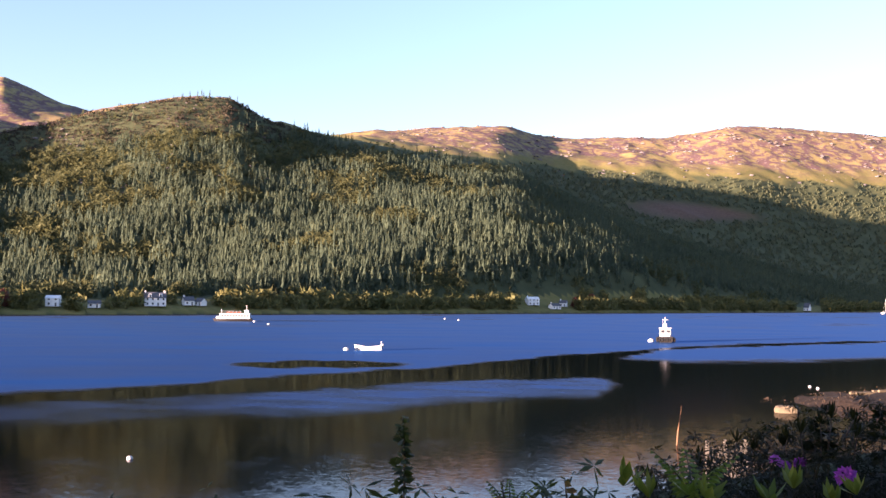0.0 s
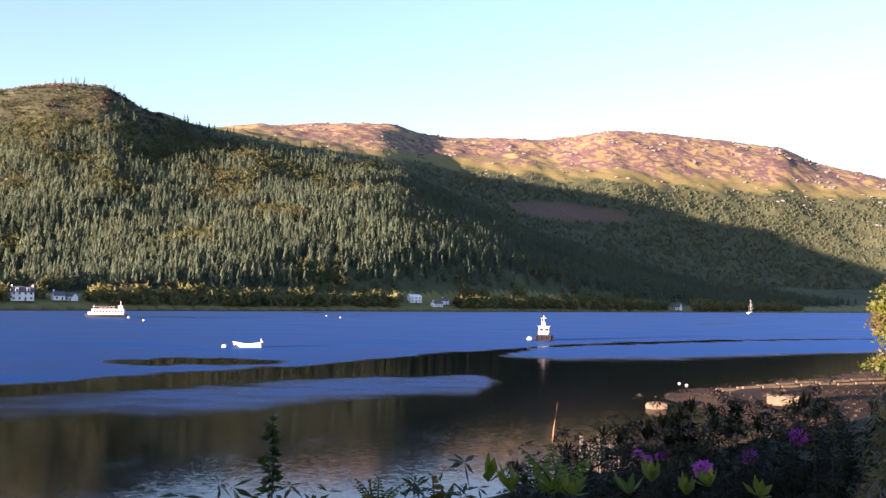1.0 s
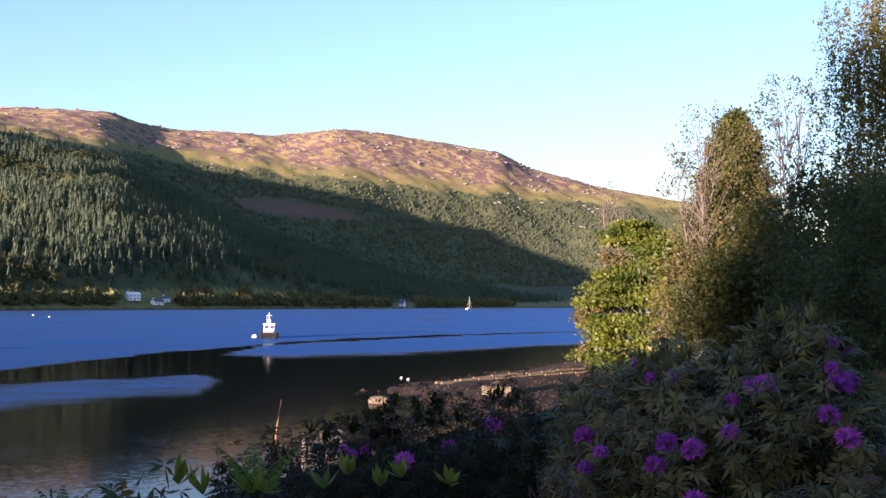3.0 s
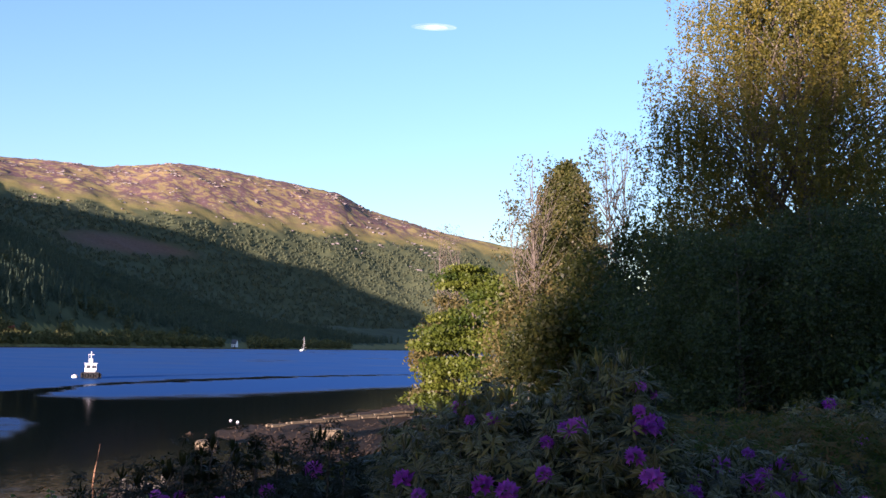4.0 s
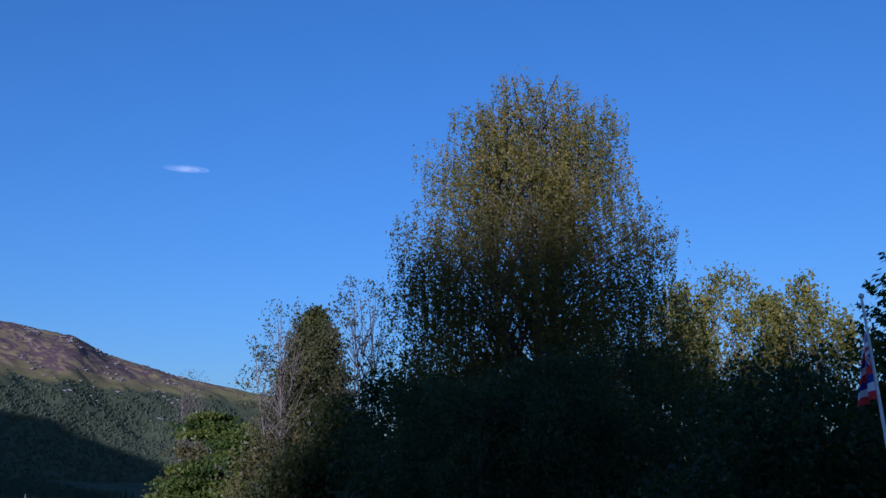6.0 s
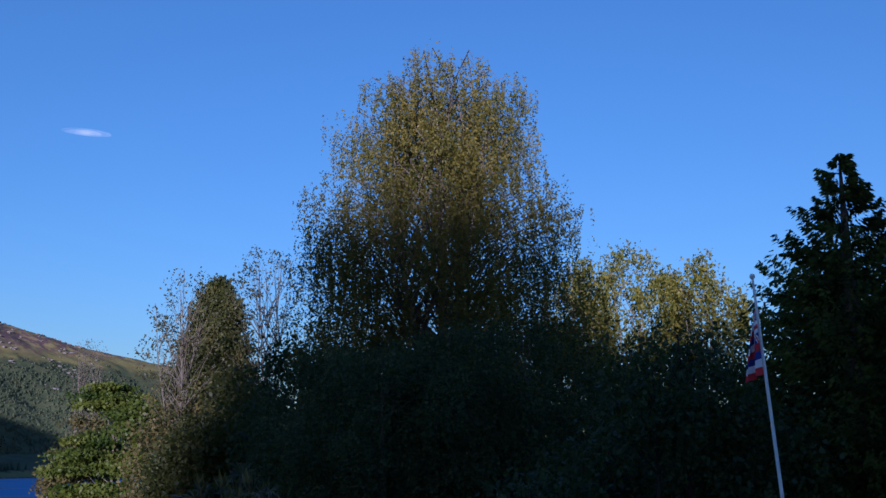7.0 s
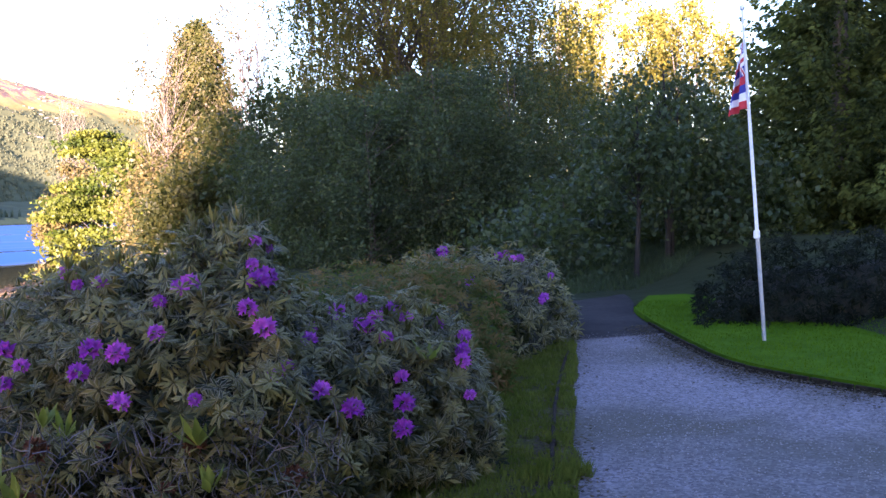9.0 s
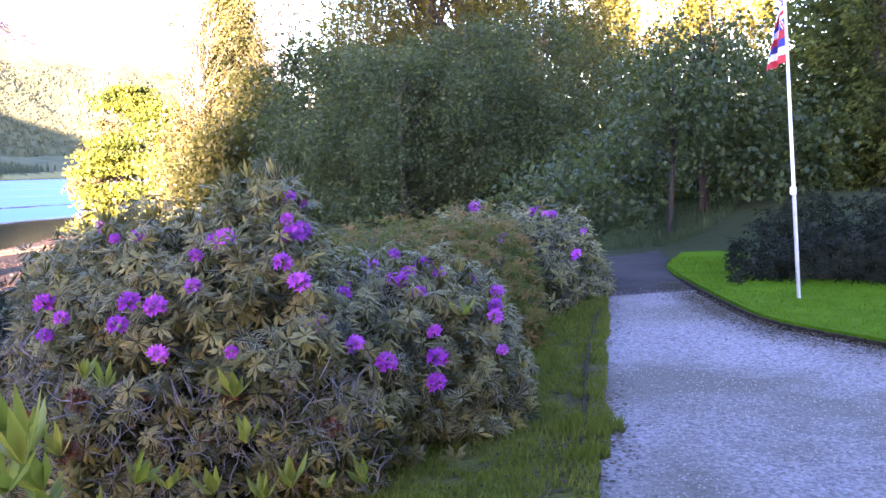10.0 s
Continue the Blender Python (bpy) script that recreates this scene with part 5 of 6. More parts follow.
place_on(main_bush, "fresh_shoot", FRESH, [(30.6, -11.3, 4.5), (31.7, -11.9, 4.45), (26.9, -15.0, 4.1), (27.8, -14.4, 4.1), (29.2, -15.3, 4.1), (38.8, -13.0, 4.4), (39.4, -15.6, 4.2), (33.0, -17.2, 4.1), (34.9, -17.7, 4.1),
         (37.4, -18.2, 4.15), (41.9, -18.2, 4.2), (43.9, -18.3, 4.25), (26.6, -16.8, 4.0), (46.3, -18.2, 4.4), (28.3, -17.8, 4.0), (31.2, -18.4, 4.0), (40.2, -18.8, 4.15), (52.2, -8.8, 5.7)], 1.0, 0.2)
place_on(low_bush, "fresh_shoot", FRESH, [(9.2, -10.3, 3.6), (10.6, -10.9, 3.5), (12.8, -10.6, 3.7), (18.5, -10.0, 4.0), (21.7, -10.1, 4.0), (13.8, -10.8, 3.6), (20.4, -10.6, 3.9), (24.3, -10.4, 4.1), (17.2, -10.7, 3.8)], 0.75, 0.1)


def spent_heads(root, spots):
    me = truss("spent_flower", M_BROWN, 80, 0.05, 11)
    place_on(root, "spent_flower", [me], spots, 1.0)


spent_heads(main_bush, [(29.6, -15.2, 4.2), (27.4, -13.4, 4.3), (38.6, -12.9, 4.5), (42.5, -17.2, 4.3), (33.8, -12.5, 4.5), (44.2, -15.0, 4.5), (30.2, -12.4, 4.5), (37.0, -15.2, 4.4)])


def twig_tangle(count, a0, a1, e0, e1, d0, d1):
    tubes = []
    for k in range(count):
        a, e, d = rng.uniform(a0, a1), rng.uniform(e0, e1), rng.uniform(d0, d1)
        x, y = polar(a, d)
        p = Vector((x, y, EYE + d * float(tan_deg(e))))
        v = Vector((rng.normal(0, 0.6), rng.normal(0, 0.6), rng.uniform(0.3, 1.2))).normalized()
        pts = [p]
        for i in range(3):
            v = (v + Vector(rng.normal(0, 0.35, 3))).normalized()
            p = p + v * rng.uniform(0.025, 0.065)
            pts.append(p)
        g = rng.uniform(0.0015, 0.004)
        tubes.append(tube_arrays(pts, [g, g * 0.9, g * 0.7, g * 0.3], 3))
    v, f = join_tubes(tubes)
    tagged(new("dead_twig_tangle", array_mesh("dead_twig_tangle", v, f, M_TWIG)), "tangle of grey lichen-covered dead twigs under the bush", "twigs", kind="stuff")


twig_tangle(520, 27, 47, -19, -12, 4.2, 4.7)
twig_tangle(110, 26.0, 28.5, -14, -9, 4.7, 5.1)


def upright_shoot(root, bearing, e, dist, height, leaning, leafy=None, tip=None):
    """A shoot that stands out of the bush, with stacked whorls of leaves."""
    x, y = polar(bearing, dist)
    top = Vector((x, y, EYE + dist * float(tan_deg(e))))
    low = top - Vector((leaning, 0.3 * leaning, height))
    inv = root.matrix_basis.inverted()
    v, f = tube_arrays([inv @ low, inv @ low.lerp(top, 0.5), inv @ top], [0.006, 0.005, 0.003], 5)
    mesh_part("shoot_stem", array_mesh("shoot_stem", v, f, M_BARK), root)
    n = max(2, int(height / 0.065))
    for k in range(n):
        c = low.lerp(top, (k + 0.6) / n)
        ob = mesh_part("leaf_whorl", (leafy or WHORLS)[k % 4] if k < n - 1 else (tip or UPRIGHT), root)
        ob.matrix_basis = inv @ Matrix.Translation(c) @ Matrix.Rotation(6.28 * rng.random(), 4, "Z") @ Matrix.Scale(rng.uniform(0.85, 1.2), 4)


UPRIGHT = whorl("leaf_whorl", M_RHODO_P, 7, 0.09, 0.02, 68, 0.0, 90)
LOWTIP = whorl("leaf_whorl", M_LOWRHODO_P, 7, 0.08, 0.019, 66, 0.0, 91)
for k in range(16):
    upright_shoot(main_bush, rng.uniform(38.6, 42.4), rng.uniform(-2.2, -0.1), rng.uniform(5.5, 5.8), rng.uniform(0.25, 0.42), rng.normal(0, 0.05))
for k in range(8):
    upright_shoot(main_bush, rng.uniform(31.6, 35.4), rng.uniform(-4.0, -2.0), rng.uniform(5.6, 5.9), rng.uniform(0.2, 0.35), rng.normal(0, 0.05))
place_on(main_bush, "fresh_shoot", FRESH, [(26.2, -14.2, 2.9), (27.3, -15.6, 2.8), (26.4, -16.8, 2.8), (28.2, -17.0, 2.9)], 1.25, 0.2)
for k in range(46):
    b = rng.uniform(28, 56)
    crest = float(tab(b, MAIN[2] if b < 44 else FRONT[2])) + 0.1
    upright_shoot(main_bush if b < 45 else front_bush, b, crest + rng.uniform(-1.2, 0.9), rng.uniform(5.5, 5.9) if b < 45 else rng.uniform(6.0, 6.4), rng.uniform(0.16, 0.34), rng.normal(0, 0.05))
for k in range(24):
    b = rng.uniform(11, 29)
    crest = float(tab(b, [(9, -11), (12.4, -9.4), (14, -8.5), (18, -7.4), (20.4, -6.4), (23.6, -6.2), (27, -5.7), (30, -5.3)]))
    upright_shoot(low_bush, b, crest + rng.uniform(-0.6, 0.6), rng.uniform(5.9, 6.4), rng.uniform(0.14, 0.26), rng.normal(0, 0.04), LOWW, LOWTIP)
for b, d, h in ((60.3, 23, 1.8), (62.5, 25, 1.6), (66.9, 22.5, 1.7), (69.3, 21, 2.2), (64.6, 27, 1.8), (58.6, 20, 1.6)):
    tree("undergrowth_shrub", "low dark leafy shrub at the foot of the wood", b, d, h, [(0.02, 1.3), (0.5, 1.4), (1, 0.5)], 4000, 0.13, M_DARKLEAF, clumps=40, clump=0.7, trunks=3)
for ob in (low_bush, near_strip):
    ob.location += Vector((-0.24, 0.14, 0.05))
# hedge behind the camera, out of view, added to cut the sky's fill light
bush("tall_hedge", "unseen dark hedge added behind the camera to block sky light", 98, 262, [(98, 4.2), (262, 4.2)], [(98, 5.4), (262, 5.4)], [(98, 40), (130, 54), (230, 54), (262, 40)],
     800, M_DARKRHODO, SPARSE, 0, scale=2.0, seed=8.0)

# ---- flagpole and flag ----
M_WHITEPAINT = simple("white_paint", (0.70, 0.70, 0.70), (0.82, 0.82, 0.81), 6.0, 0.5, 0.1, 0.002)
M_FLAG = {c: simple("flag_" + c, a, b, 8.0, 0.85, 0.3, 0.004) for c, a, b in (("red", (0.50, 0.03, 0.04), (0.62, 0.05, 0.06)), ("white", (0.72, 0.72, 0.74), (0.82, 0.82, 0.83)), ("blue", (0.03, 0.04, 0.22), (0.05, 0.06, 0.30)))}
px, py = polar(71.3, 11.3)
POLE_BASE, POLE_TOP = Vector((px, py, TERRACE + 0.1)), Vector((*polar(70.25, 11.3), EYE + 11.3 * math.tan(radians(10.7))))
flagpole = tagged(new("flagpole"), "slim white flagpole leaning slightly on the lawn", "flagpole")
flagpole.location = POLE_BASE
axis = (POLE_TOP - POLE_BASE)
v, f = tube_arrays([(0, 0, 0), axis * 0.33], [0.022, 0.022], 10)
mesh_part("lower_pole", array_mesh("lower_pole", v, f, simple("galvanised", (0.35, 0.36, 0.38), (0.5, 0.5, 0.52), 8, 0.45, 0.1, 0.001, 0.6), smooth=True), flagpole, "galvanised lower tube")
v, f = tube_arrays([axis * 0.32, axis * 0.66, axis], [0.020, 0.018, 0.014], 10)
mesh_part("upper_pole", array_mesh("upper_pole", v, f, M_WHITEPAINT, smooth=True), flagpole)
bm = bmesh.new()
bmesh.ops.create_uvsphere(bm, u_segments=10, v_segments=8, radius=0.032)
bmesh.ops.translate(bm, verts=bm.verts, vec=axis + Vector((0, 0, 0.02)))
part("finial", bm, M_WHITEPAINT, flagpole)
v, f = tube_arrays([axis * 0.98 + Vector((-0.03, -0.02, 0)), axis * 0.5 + Vector((-0.045, -0.03, 0)), axis * 0.3 + Vector((-0.03, -0.02, 0))], [0.003] * 3, 4)
mesh_part("halyard", array_mesh("halyard", v, f, M_WHITEPAINT), flagpole)
bm = box(bmesh.new(), -0.05, -0.03, 0, 0.0, 0.03, 0.09, 0.008)
bmesh.ops.translate(bm, verts=bm.verts, vec=axis * 0.31)
part("cleat", bm, M_WHITEPAINT, flagpole)


def flag():
    """A striped flag with a crossed canton that hangs in folds from the pole."""
    root = tagged(new("flag"), "red, white and blue striped flag hanging limp in folds", "flag")
    up = axis.normalized()
    side = Vector((-math.cos(radians(70)), math.sin(radians(70)), 0))
    toward = Vector((-math.sin(radians(70)), -math.cos(radians(70)), 0))
    hoist, fly = 0.72, 1.15
    top = POLE_BASE + axis * 0.90
    nu, nv = 46, 32
    vs = []
    for i in range(nu + 1):
        for j in range(nv + 1):
            u, w = i / nu, j / nv
            out = (1 - math.exp(-2.4 * u)) * (0.07 + 0.15 * w)
            drop = hoist * w * (1 - 0.2 * u) + fly * u * 0.2
            fold = 0.045 * math.sin(7.0 * u + 1.2 * w) * min(1, 3 * u) + 0.008 * math.sin(14 * u + 4 * w)
            p = top - up * drop + side * (out * (0.8 + 0.25 * math.sin(8 * u + 0.8)) + 0.018) + toward * (fold + 0.03)
            vs.append(tuple(p - top))
    fs, ms = [], []
    names = ["white", "red", "blue"]
    for i in range(nu):
        for j in range(nv):
            u, w = (i + 0.5) / nu, (j + 0.5) / nv
            if u < 0.5 and w < 0.5:
                cu, cw = u / 0.5 - 0.5, w / 0.5 - 0.5
                dg = min(abs(cu - cw), abs(cu + cw))
                c = 1 if min(abs(cu) * 1.3, abs(cw)) < 0.09 else 0 if min(abs(cu) * 1.3, abs(cw)) < 0.16 else 1 if dg < 0.05 else 0 if dg < 0.12 else 2
            else:
                c = int(w * 8) % 3
            k = i * (nv + 1) + j
            fs.append((k, k + 1, k + nv + 2, k + nv + 1))
            ms.append(c)
    me = array_mesh("cloth", np.array(vs), np.array(fs), None, smooth=True)
    for c in names:
        me.materials.append(M_FLAG[c])
    me.polygons.foreach_set("material_index", np.array(ms, np.int32))
    root.location = top
    mesh_part("cloth", me, root)


flag()

# ---- boats and buoys ----
M_HULLWHITE = simple("white_hull", (0.375, 0.375, 0.367), (0.465, 0.465, 0.458), 1.5, 0.45, 0.1, 0.005)
M_HULLBLACK = simple("black_hull", (0.006, 0.006, 0.007), (0.014, 0.014, 0.016), 2.0, 0.8, 0.2, 0.005)
M_TYRE = simple("tyre_rubber", (0.004, 0.004, 0.004), (0.012, 0.012, 0.012), 6.0, 0.9, 0.4, 0.01)
M_DECK = simple("deck_paint", (0.25, 0.20, 0.15), (0.36, 0.30, 0.24), 3.0, 0.8, 0.3, 0.005)
M_GLASS = simple("window_glass", (0.02, 0.025, 0.03), (0.035, 0.04, 0.05), 1.0, 0.08, 0.0, 0.001)
M_ROOF = simple("slate_roof", (0.06, 0.065, 0.075), (0.12, 0.125, 0.14), 1.5, 0.8, 0.4, 0.02)
M_RENDER = simple("white_render", (0.70, 0.69, 0.66), (0.82, 0.81, 0.78), 0.8, 0.85, 0.3, 0.01)
M_REDBOAT = simple("red_paint", (0.45, 0.06, 0.03), (0.6, 0.1, 0.05), 2.0, 0.6, 0.1, 0.005)


def hull(length, beam, depth, sheer, draft=0.15):
    """A boat's hull from cross sections, bow towards +x, waterline at z 0."""
    bm = bmesh.new()
    n, rows = 15, []
    for i in range(n):
        t = i / (n - 1)
        w = beam / 2 * (1 - max(0, (t - 0.45) / 0.55) ** 2.2) * (0.82 + 0.18 * min(1, t / 0.3))
        top = depth * (1 + sheer * (2 * t - 0.9) ** 2)
        x = (t - 0.5) * length
        row = []
        for s, zz in ((1.0, top), (0.97, top * 0.55), (0.80, 0.0), (0.25, -draft), (-0.25, -draft), (-0.80, 0.0), (-0.97, top * 0.55), (-1.0, top)):
            row.append(bm.verts.new((x + (0.04 * length * (zz / depth) if t > 0.9 else 0), s * max(w, 0.02), zz)))
        rows.append(row)
    for a, b in zip(rows, rows[1:]):
        for k in range(7):
            bm.faces.new((a[k], a[k + 1], b[k + 1], b[k]))
    bm.faces.new(rows[0])
    bm.faces.new(rows[-1][::-1])
    bmesh.ops.recalc_face_normals(bm, faces=bm.faces)
    return bm


def deck(length, beam, z):
    bm = bmesh.new()
    left, right = [], []
    for i in range(15):
        t = i / 14
        w = beam / 2 * (1 - max(0, (t - 0.45) / 0.55) ** 2.2) * (0.82 + 0.18 * min(1, t / 0.3)) * 0.97
        left.append(bm.verts.new(((t - 0.5) * length, max(w, 0.02), z)))
        right.append(bm.verts.new(((t - 0.5) * length, -max(w, 0.02), z)))
    bm.faces.new(left + right[::-1])
    bmesh.ops.recalc_face_normals(bm, faces=bm.faces)
    return bm


def rod(name, a, b, r, mat, root, sides=6):
    v, f = tube_arrays([a, b], [r, r], sides)
    return mesh_part(name, array_mesh(name, v, f, mat, smooth=True), root)


def place(root, bearing, dist, heading, z=0.0):
    x, y = polar(bearing, dist)
    root.matrix_basis = pose(x, y, z, 0, 0, heading)


def tug():
    root = tagged(new("tug_boat"), "small tug with black hull, white wheelhouse and tyre fenders", "boat")
    part("hull", hull(8.5, 3.4, 1.0, 0.35, 0.4), M_HULLBLACK, root)
    part("deck", deck(8.4, 3.3, 0.92), M_DECK, root)
    cabin = part("wheelhouse", box(bmesh.new(), -1.4, -1.15, 0.92, 1.2, 1.15, 2.9, 0.12), M_HULLWHITE, root)
    for x0, x1, y0, y1 in ((1.2, 1.215, -0.95, -0.15), (1.2, 1.215, 0.15, 0.95), (-1.1, -0.2, 1.15, 1.165), (0.1, 0.9, 1.15, 1.165), (-1.1, -0.2, -1.165, -1.15), (0.1, 0.9, -1.165, -1.15), (-1.415, -1.4, -0.95, -0.15), (-1.415, -1.4, 0.15, 0.95)):
        part("cabin_window", box(bmesh.new(), x0 - 0.004, y0 - 0.004, 1.95, x1 + 0.004, y1 + 0.004, 2.55), M_GLASS, cabin)
    part("cabin_roof", box(bmesh.new(), -1.6, -1.3, 2.9, 1.4, 1.3, 3.02, 0.04), M_HULLWHITE, root)
    part("casing", box(bmesh.new(), -3.2, -0.8, 0.92, -1.5, 0.8, 1.6, 0.08), M_HULLWHITE, root)
    part("funnel", box(bmesh.new(), -0.5, -0.4, 3.02, 0.3, 0.4, 3.9, 0.12), M_HULLWHITE, root)
    rod("mast", (0, 0, 3.0), (0, 0, 5.3), 0.09, M_HULLWHITE, root)
    rod("yard", (0, -0.6, 4.7), (0, 0.6, 4.7), 0.06, M_HULLWHITE, root)
    rod("aerial", (0.3, 0.45, 3.0), (0.3, 0.5, 4.8), 0.03, M_HULLWHITE, root)
    rod("bow_rail", (3.9, 0, 1.9), (2.4, 1.3, 1.8), 0.03, M_HULLWHITE, root)
    rod("bow_rail", (3.9, 0, 1.9), (2.4, -1.3, 1.8), 0.03, M_HULLWHITE, root)
    for i in range(9):
        t = i / 8
        x = -3.9 + 7.2 * t
        for s in (1, -1):
            w = 1.7 * (1 - max(0, (t - 0.5) / 0.5) ** 2.2 * 0.75)
            bm = bmesh.new()
            ring = [Matrix.Rotation(2 * math.pi * k / 12, 4, "Y") @ Vector((0.36, 0, 0)) for k in range(13)]
            v, f = tube_arrays([p + Vector((x, s * (w + 0.08), 0.55)) for p in ring], [0.13] * 13, 6)
            bm.free()
            mesh_part("tyre_fender", array_mesh("tyre_fender", v, f, M_TYRE, smooth=True), root)
    for k in range(3):
        ring = [Matrix.Rotation(2 * math.pi * j / 12, 4, "X") @ Vector((0, 0.36, 0)) for j in range(13)]
        v, f = tube_arrays([p + Vector((-4.33, -1.0 + k, 0.55)) for p in ring], [0.13] * 13, 6)
        mesh_part("tyre_fender", array_mesh("tyre_fender", v, f, M_TYRE, smooth=True), root)
    place(root, 12.7, 214, 80)


def open_boat():
    root = tagged(new("motor_dinghy"), "small white open boat with outboard motor at a mooring", "boat")
    part("hull", hull(4.4, 1.6, 0.62, 0.45), M_HULLWHITE, root)
    part("floor", deck(4.3, 1.5, 0.3), M_DECK, root)
    for x in (-1.2, 0.1, 1.1):
        part("thwart", box(bmesh.new(), x - 0.14, -0.68, 0.42, x + 0.14, 0.68, 0.47, 0.01), M_DECK, root)
    part("foredeck", box(bmesh.new(), 1.25, -0.4, 0.66, 2.0, 0.4, 0.8, 0.05), M_HULLWHITE, root)
    part("outboard_motor", box(bmesh.new(), -2.5, -0.16, 0.45, -2.2, 0.16, 1.05, 0.06), M_HULLWHITE, root)
    rod("tiller_post", (-2.1, 0, 0.5), (-2.15, 0, 1.5), 0.06, M_HULLWHITE, root)
    place(root, -4.4, 166, 178)


def ferry():
    root = tagged(new("passenger_ferry"), "white passenger ferry with dark lower band, moored", "boat")
    part("hull", hull(15, 4.4, 1.1, 0.12, 0.5), M_HULLBLACK, root)
    part("deck", deck(14.8, 4.3, 1.0), M_DECK, root)
    sup = part("saloon", box(bmesh.new(), -6.9, -2.0, 1.0, 5.2, 2.0, 3.3, 0.15), M_HULLWHITE, root)
    for k in range(10):
        for s in (1, -1):
            part("saloon_window", box(bmesh.new(), -6.4 + k * 1.12, s * 2.005 - 0.01, 1.9, -5.6 + k * 1.12, s * 2.005 + 0.01, 2.6), M_GLASS, sup)
    part("bulwark", box(bmesh.new(), 5.2, -1.5, 1.0, 6.6, 1.5, 2.1, 0.2), M_HULLWHITE, root)
    part("wheelhouse", box(bmesh.new(), -6.3, -1.2, 3.3, -4.6, 1.2, 4.6, 0.12), M_HULLWHITE, root)
    rod("mast", (-5.4, 0, 4.5), (-5.4, 0, 6.4), 0.12, M_HULLWHITE, root)
    rod("fore_mast", (4.6, 0, 3.2), (4.6, 0, 5.0), 0.1, M_HULLWHITE, root)
    for x in (-2.5, -1.0, 0.5, 2.0):
        part("life_raft", box(bmesh.new(), x - 0.4, -0.5, 3.3, x + 0.4, 0.5, 3.75, 0.1), M_REDBOAT, root)
        rod("stanchion", (x - 0.6, 1.9, 3.3), (x - 0.6, 1.9, 4.2), 0.05, M_HULLWHITE, root)
    rod("rail", (-3.5, 1.9, 4.15), (5.0, 1.9, 4.15), 0.04, M_HULLWHITE, root)
    place(root, -12.1, 405, 185)


def yacht():
    root = tagged(new("sailing_yacht"), "white sailing yacht at anchor with bare mast", "boat")
    part("hull", hull(11, 3.2, 1.1, 0.25), M_HULLWHITE, root)
    part("deck", deck(10.9, 3.1, 1.05), M_HULLWHITE, root)
    part("coachroof", box(bmesh.new(), -2.2, -0.9, 1.05, 2.2, 0.9, 1.7, 0.15), M_HULLWHITE, root)
    rod("mast", (0.8, 0, 1.2), (0.8, 0, 14), 0.14, M_HULLWHITE, root)
    rod("boom", (0.8, 0, 2.6), (-3.8, 0, 2.5), 0.16, M_HULLWHITE, root)
    rod("forestay", (5.4, 0, 1.2), (0.8, 0, 13.5), 0.04, M_HULLWHITE, root)
    rod("backstay", (-5.3, 0, 1.2), (0.8, 0, 13.9), 0.04, M_HULLWHITE, root)
    place(root, 24.3, 1000, 40)


def buoy(bearing, dist, size):
    root = tagged(new("mooring_buoy"), "round white mooring buoy floating on the loch", "buoy", "mooring buoys")
    bm = bmesh.new()
    bmesh.ops.create_uvsphere(bm, u_segments=14, v_segments=9, radius=size)
    bmesh.ops.scale(bm, vec=(1, 1, 0.85), verts=bm.verts)
    part("float", bm, M_HULLWHITE, root)
    ring = [Matrix.Rotation(2 * math.pi * k / 10, 4, "X") @ Vector((0, size * 0.22, 0)) for k in range(11)]
    v, f = tube_arrays([p + Vector((0, 0, size * 0.95)) for p in ring], [size * 0.06] * 11, 5)
    mesh_part("ring", array_mesh("ring", v, f, M_TYRE), root)
    place(root, bearing, dist, 0, size * 0.25)


tug()
open_boat()
ferry()
yacht()
for b, d, s in ((11.9, 213, 0.65), (-5.7, 165, 0.5), (-17.8, 53, 0.16), (20.3, 103, 0.15), (20.7, 101, 0.16), (0.1, 480, 0.5), (0.9, 441, 0.5), (-10.1, 348, 0.5), (-10.9, 392, 0.6)):
    buoy(b, d, s)


